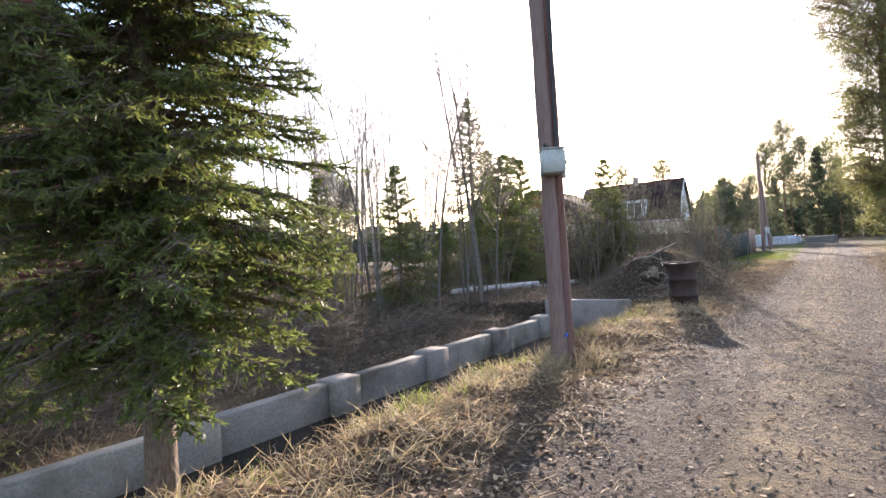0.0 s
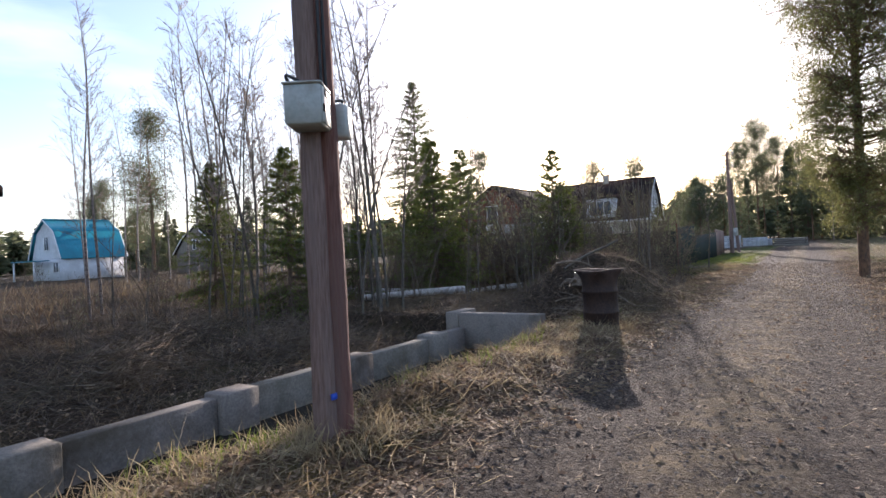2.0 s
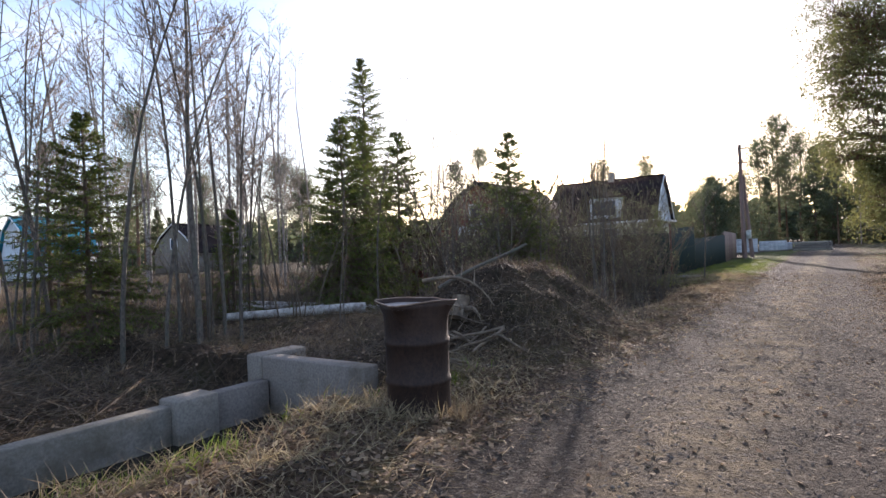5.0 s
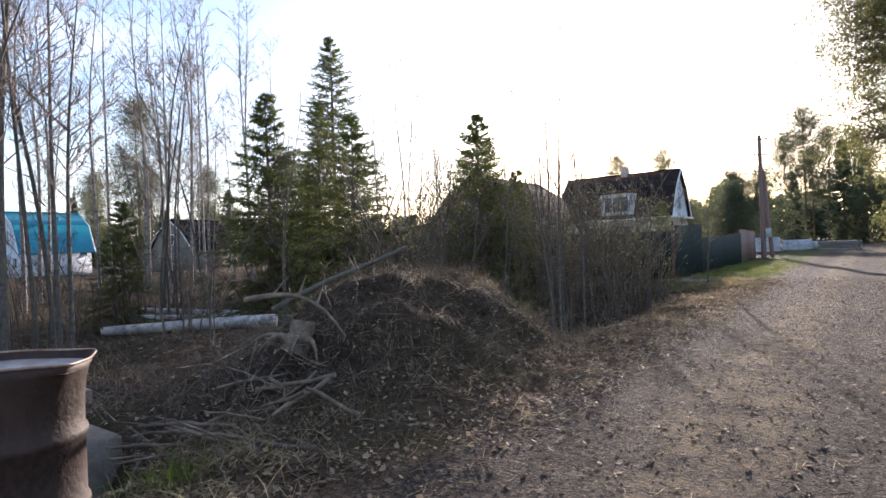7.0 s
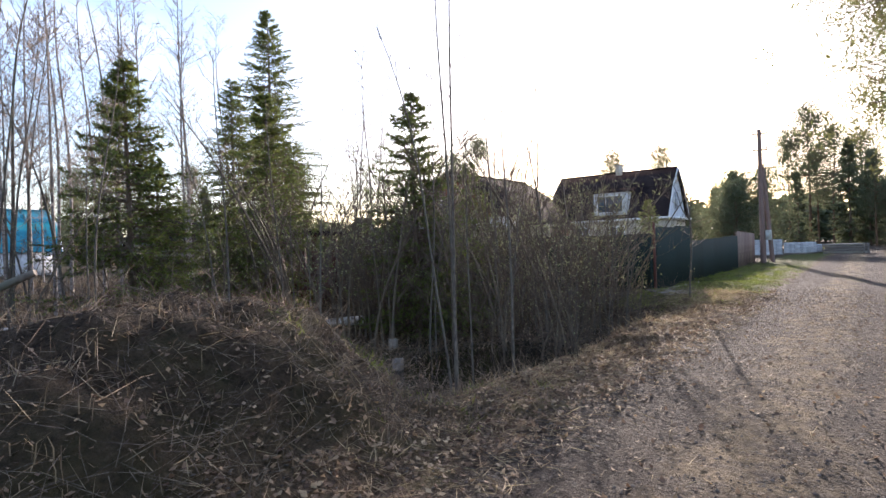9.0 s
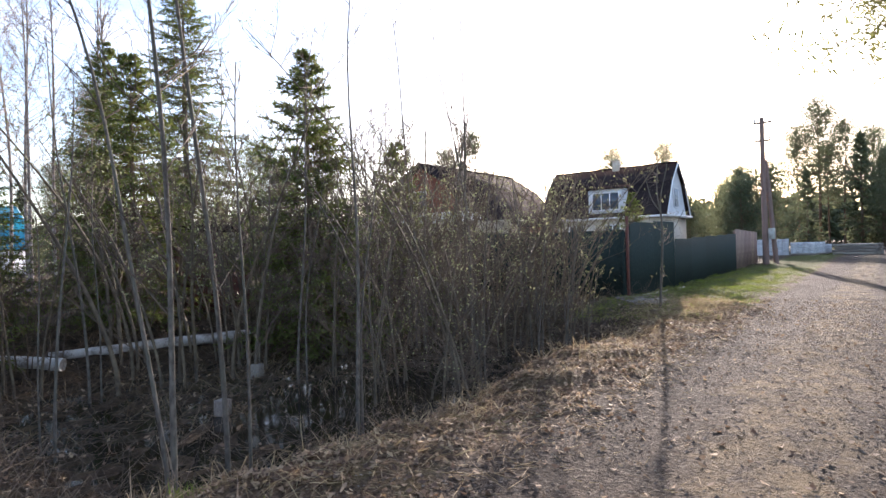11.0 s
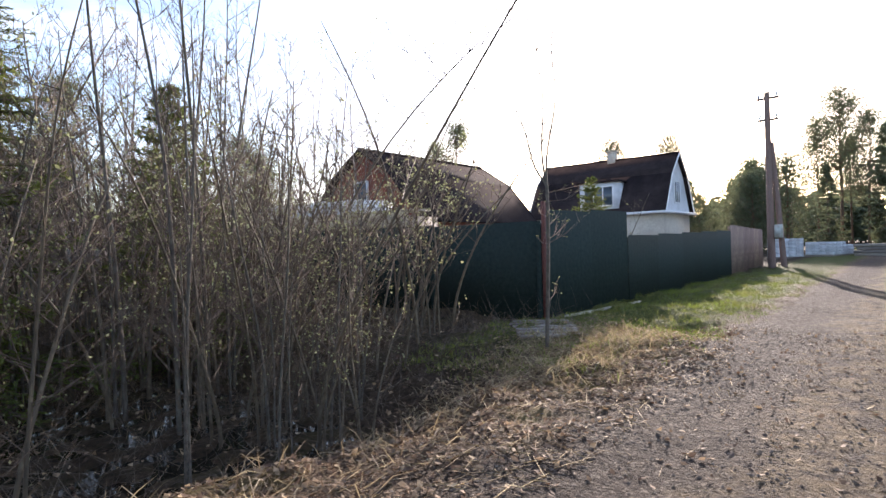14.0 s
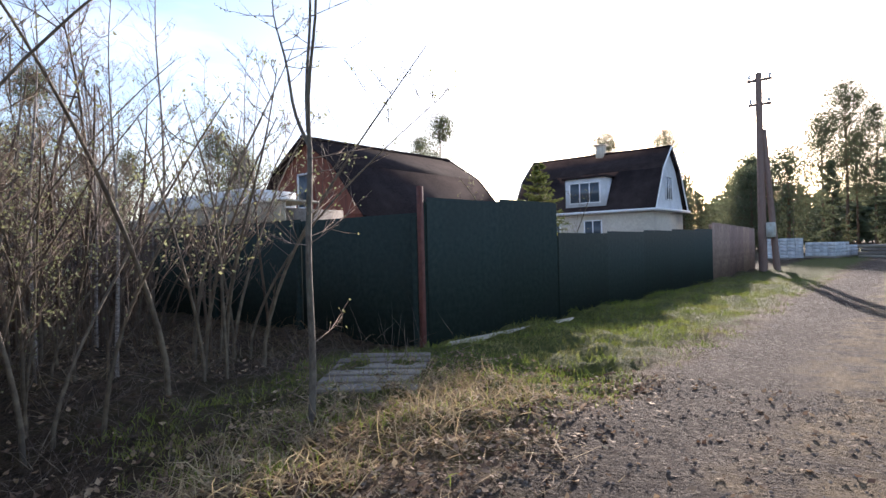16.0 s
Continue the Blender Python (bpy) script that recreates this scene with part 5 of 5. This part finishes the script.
R1 = np.random.default_rng(101)
around = np.linspace(0, 6.28, 60)
grass("drum_grass", 9, (11.2 + 0.36 * np.cos(around), 2.36 + 0.36 * np.sin(around), height(11.2 + 0.36 * np.cos(around), 2.36 + 0.36 * np.sin(around))), 9, 0.17, 0.007, STRAW, "dry grass grown up round the drum", 0.5, 0.07)
grass("pole_grass", 10, (5.82 + 0.28 * np.cos(around), 2.47 + 0.28 * np.sin(around), height(5.82 + 0.28 * np.cos(around), 2.47 + 0.28 * np.sin(around))), 9, 0.24, 0.007, STRAW, "long dry grass round the pole's foot", 0.5, 0.06)
on_mound = lambda s, l: smooth(12.4, 13.4, s) * smooth(18.3, 17.4, s) * smooth(1.9, 2.5, l)
bank = lambda s, l: smooth(1.7, 2.4, l) * (0.25 + 0.75 * clumpy(s, l, 0.8)) * (1 - smooth(3.15, 3.6, l) * np.clip(smooth(12.5, 11.5, s) + 0.6, 0, 1)) * (1 - 0.92 * on_mound(s, l)) * (1 - 0.75 * smooth(11.5, 14, s) * smooth(27.5, 25, s))
grass("dry_grass_bank", 1, scatter(R1, 8500, -1, 29, 1.5, 3.7, bank), 10, 0.22, 0.006, STRAW, "tufts of dry straw-coloured grass on the bank", 1.5, 0.09)
grass("green_grass_bank", 2, scatter(R1, 1300, 0, 12.5, 2.4, 3.25, lambda s, l: clumpy(s, l, 1.3) ** 2 * smooth(2.4, 2.9, l)), 9, 0.15, 0.007, GREEN, "fresh green grass along the ditch edge", 0.35, 0.06)
grass("mound_stubs", 16, scatter(R1, 900, 12.8, 18.2, 2.2, 5.8, lambda s, l: clumpy(s, l, 1.3) ** 2), 2, 0.15, 0.007, STALK, "short cut stubs standing on the mound", 0.08, 0.05)
grass("mound_green", 17, scatter(R1, 240, 16.0, 18.2, 2.0, 3.4, lambda s, l: clumpy(s, l, 2.1) ** 3), 9, 0.10, 0.006, GREEN, "small fresh green tufts by the mound", 0.6, 0.06)
grass("dry_grass_field", 3, scatter(R1, 6500, 0, 30, 5.4, 13, lambda s, l: 0.25 + 0.75 * clumpy(s, l, 0.7) ** 2), 6, 0.30, 0.008, STALK, "flattened dry grass over the abandoned plots", 1.0, 0.12)
grass("lawn_verge", 4, scatter(R1, 6500, 26.5, 44, 1.7, 4.6, lambda s, l: smooth(1.7, 2.4, l + 0.3 * np.sin(2 * s)) * smooth(46, 32, s) + 0.1), 6, 0.09, 0.006, GREEN, "short green grass verge before the fence", 0.5, 0.07)
grass("right_verge_grass", 5, scatter(R1, 3600, 4, 50, -5.5, -1.2, lambda s, l: 0.15 + 0.7 * clumpy(s, l) * smooth(-1.1, -2.0, l)), 6, 0.15, 0.008, STRAW, "dry and green grass on the far verge", 0.8, 0.09)
grass("mound_stalks", 6, scatter(R1, 800, 12.6, 18.3, 2.2, 5.9, lambda s, l: 0.3 + 0.7 * clumpy(s, l, 1.1)), 4, 0.16, 0.005, STALK, "dead stalks and straw on the earth mound", 0.3, 0.07)


grass("tall_dead_grass", 11, scatter(R1, 2600, 2, 34, 12, 34, lambda s, l: clumpy(s, l, 0.4)), 6, 0.6, 0.016, STALK, "tall dead grass and weeds across the plots", 0.5, 0.3)


def litter(name, seed, n, s0, s1, l0, l1, weight, size, label):
    rng = np.random.default_rng(seed)
    s, l, z = scatter(rng, n, s0, s1, l0, l1, weight)
    g = Geo()
    leaves(g, np.stack([s, l, z + rng.uniform(0.002, 0.018, len(s))], -1), rng.uniform(0.6, 1.3, len(s)) * size, rng, 0.4)
    return single(name, g, DEADLEAF, LANE, label, "leaves", kind="stuff")


edge = lambda s, l: (smooth(1.15, 2.0, l) * smooth(4.0, 3.3, l) + smooth(-0.7, -1.5, l) * 0.8 + 0.10) * (0.3 + 0.7 * clumpy(s, l, 1.7)) * (1 - 0.8 * on_mound(s, l) * smooth(2.2, 2.8, l))
litter("leaf_litter", 7, 150000, 0.5, 30, -3.0, 4.0, edge, 0.040, "brown fallen leaves strewn over the verges")
litter("leaf_litter_mound", 15, 2600, 12.3, 18.3, 1.9, 6, lambda s, l: 0.3 + 0.7 * clumpy(s, l, 1.4), 0.026, "brown leaves over the earth mound")
litter("leaf_litter_hollow", 8, 11000, 5, 29, 3.6, 10, lambda s, l: 0.3 + 0.7 * clumpy(s, l, 0.9), 0.05, "damp brown leaves over the waste ground")


def pebbles():
    rng = np.random.default_rng(12)
    s, l, z = scatter(rng, 78000, 0.5, 30, -1.5, 2.3, lambda s, l: 0.35 + 0.65 * clumpy(s, l, 1.3))
    n = len(s)
    r = np.minimum(rng.lognormal(-4.95, 0.5, n), 0.016)[:, None]
    o = np.array([(1, 0, 0), (0, 1, 0), (-1, 0, 0), (0, -1, 0), (0, 0, 0.6)])
    v = np.stack([s, l, z - 0.001], -1)[:, None] + (o[None] * (1 + rng.normal(0, 0.28, (n, 5, 1)))) * r[:, None]
    i = np.arange(n)[:, None] * 5
    g = Geo()
    g.add(v.reshape(-1, 3), np.concatenate([i + [0, 1, 4], i + [1, 2, 4], i + [2, 3, 4], i + [3, 0, 4]]))
    single("lane_gravel", g, GRAVEL, LANE, "loose grey gravel scattered on the lane", "gravel", kind="stuff")


pebbles()


def straw_litter():
    """Broken straw and thin sticks lying flat on the verge and lane."""
    rng = np.random.default_rng(44)
    g = Geo()
    for n, l0, l1, ln in ((15000, 1.3, 3.3, 0.17), (5000, -2.6, 1.4, 0.08)):
        s, l, z = scatter(rng, n, 0.3, 28, l0, l1, lambda a, b: (0.15 + 0.85 * clumpy(a, b, 1.5)) * (1 - 0.6 * on_mound(a, b)))
        a = rng.uniform(0, 6.28, len(s))
        k = rng.uniform(0.4, 1.4, len(s)) * ln
        s2, l2 = s + np.cos(a) * k, l + np.sin(a) * k
        cones(g, np.stack([s, l, z + 0.008], -1), np.stack([s2, l2, height(s2, l2) + rng.uniform(0.006, 0.05, len(s))], -1), 0.0032)
    single("straw_litter", g, STRAW, LANE, "broken pale straw lying over the verge", "straw", kind="stuff")


straw_litter()


def brush():
    """Tangled fallen twigs over the waste ground and mound."""
    rng = np.random.default_rng(14)
    g = Geo()
    for n, s0, s1, l0, l1, ln, up, r in ((9000, 3, 29, 5.6, 12, 0.5, 0.35, 0.0035), (5500, 12.3, 18, 2.1, 5.9, 0.36, 0.45, 0.0032), (1500, 0, 29, 1.6, 3.6, 0.26, 0.25, 0.0024), (2600, 18, 29.5, 3.3, 5.5, 0.5, 0.7, 0.003), (3000, 4, 12, 6, 13, 0.55, 0.5, 0.004)):
        s, l, z = scatter(rng, n, s0, s1, l0, l1, lambda a, b: 0.25 + 0.75 * clumpy(a, b, 0.9))
        b = np.stack([s, l, z + 0.0], -1)
        w = unit(np.stack([rng.normal(0, 1, len(s)), rng.normal(0, 1, len(s)), np.abs(rng.normal(0, up, len(s))) + 0.02], -1))
        k = (rng.uniform(0.4, 1.4, len(s)) * ln)[:, None]
        mid = b + w * k * 0.55
        cones(g, b, mid + (mid - b) * 0.25, r)
        cones(g, mid, mid + unit(w + rng.normal(0, 0.35, w.shape)) * k * 0.6, r * 0.75)
    single("fallen_twigs", g, STICK, LANE, "tangle of fallen twigs and dry stalks", "twigs", kind="stuff")


brush()


def brush_heap(s0, l0, seed, n, label):
    """A pile of cut branches thrown together."""
    rng = np.random.default_rng(seed)
    g = Geo()
    a, r = rng.uniform(0, 6.28, n), np.abs(rng.normal(0, 0.55, n))
    s, l = s0 + 1.5 * r * np.cos(a), l0 + r * np.sin(a)
    z = height(s, l) + rng.uniform(0, 1, n) * 0.55 * np.exp(-r * r * 1.2)
    b = np.stack([s, l, z], -1)
    w = unit(np.stack([rng.normal(0.5, 0.8, n), rng.normal(0, 0.8, n), rng.normal(0.05, 0.25, n)], -1))
    twiggery(g, b - w * 0.3, w, rng.uniform(0.5, 1.3, n), 0.008, rng, 2, 5, 0.05)
    single("brush_heap", g, STICK, LANE, label, "branches", kind="stuff")


brush_heap(6.9, 7.3, 1, 160, "heap of cut grey branches on the waste ground")
brush_heap(9.6, 7.0, 2, 150, "heap of cut branches beside the wall")
brush_heap(8.4, 9.0, 3, 140, "heap of dry branches under the trees")
brush_heap(12.7, 3.3, 4, 12, "broken branches lying at the mound's foot")
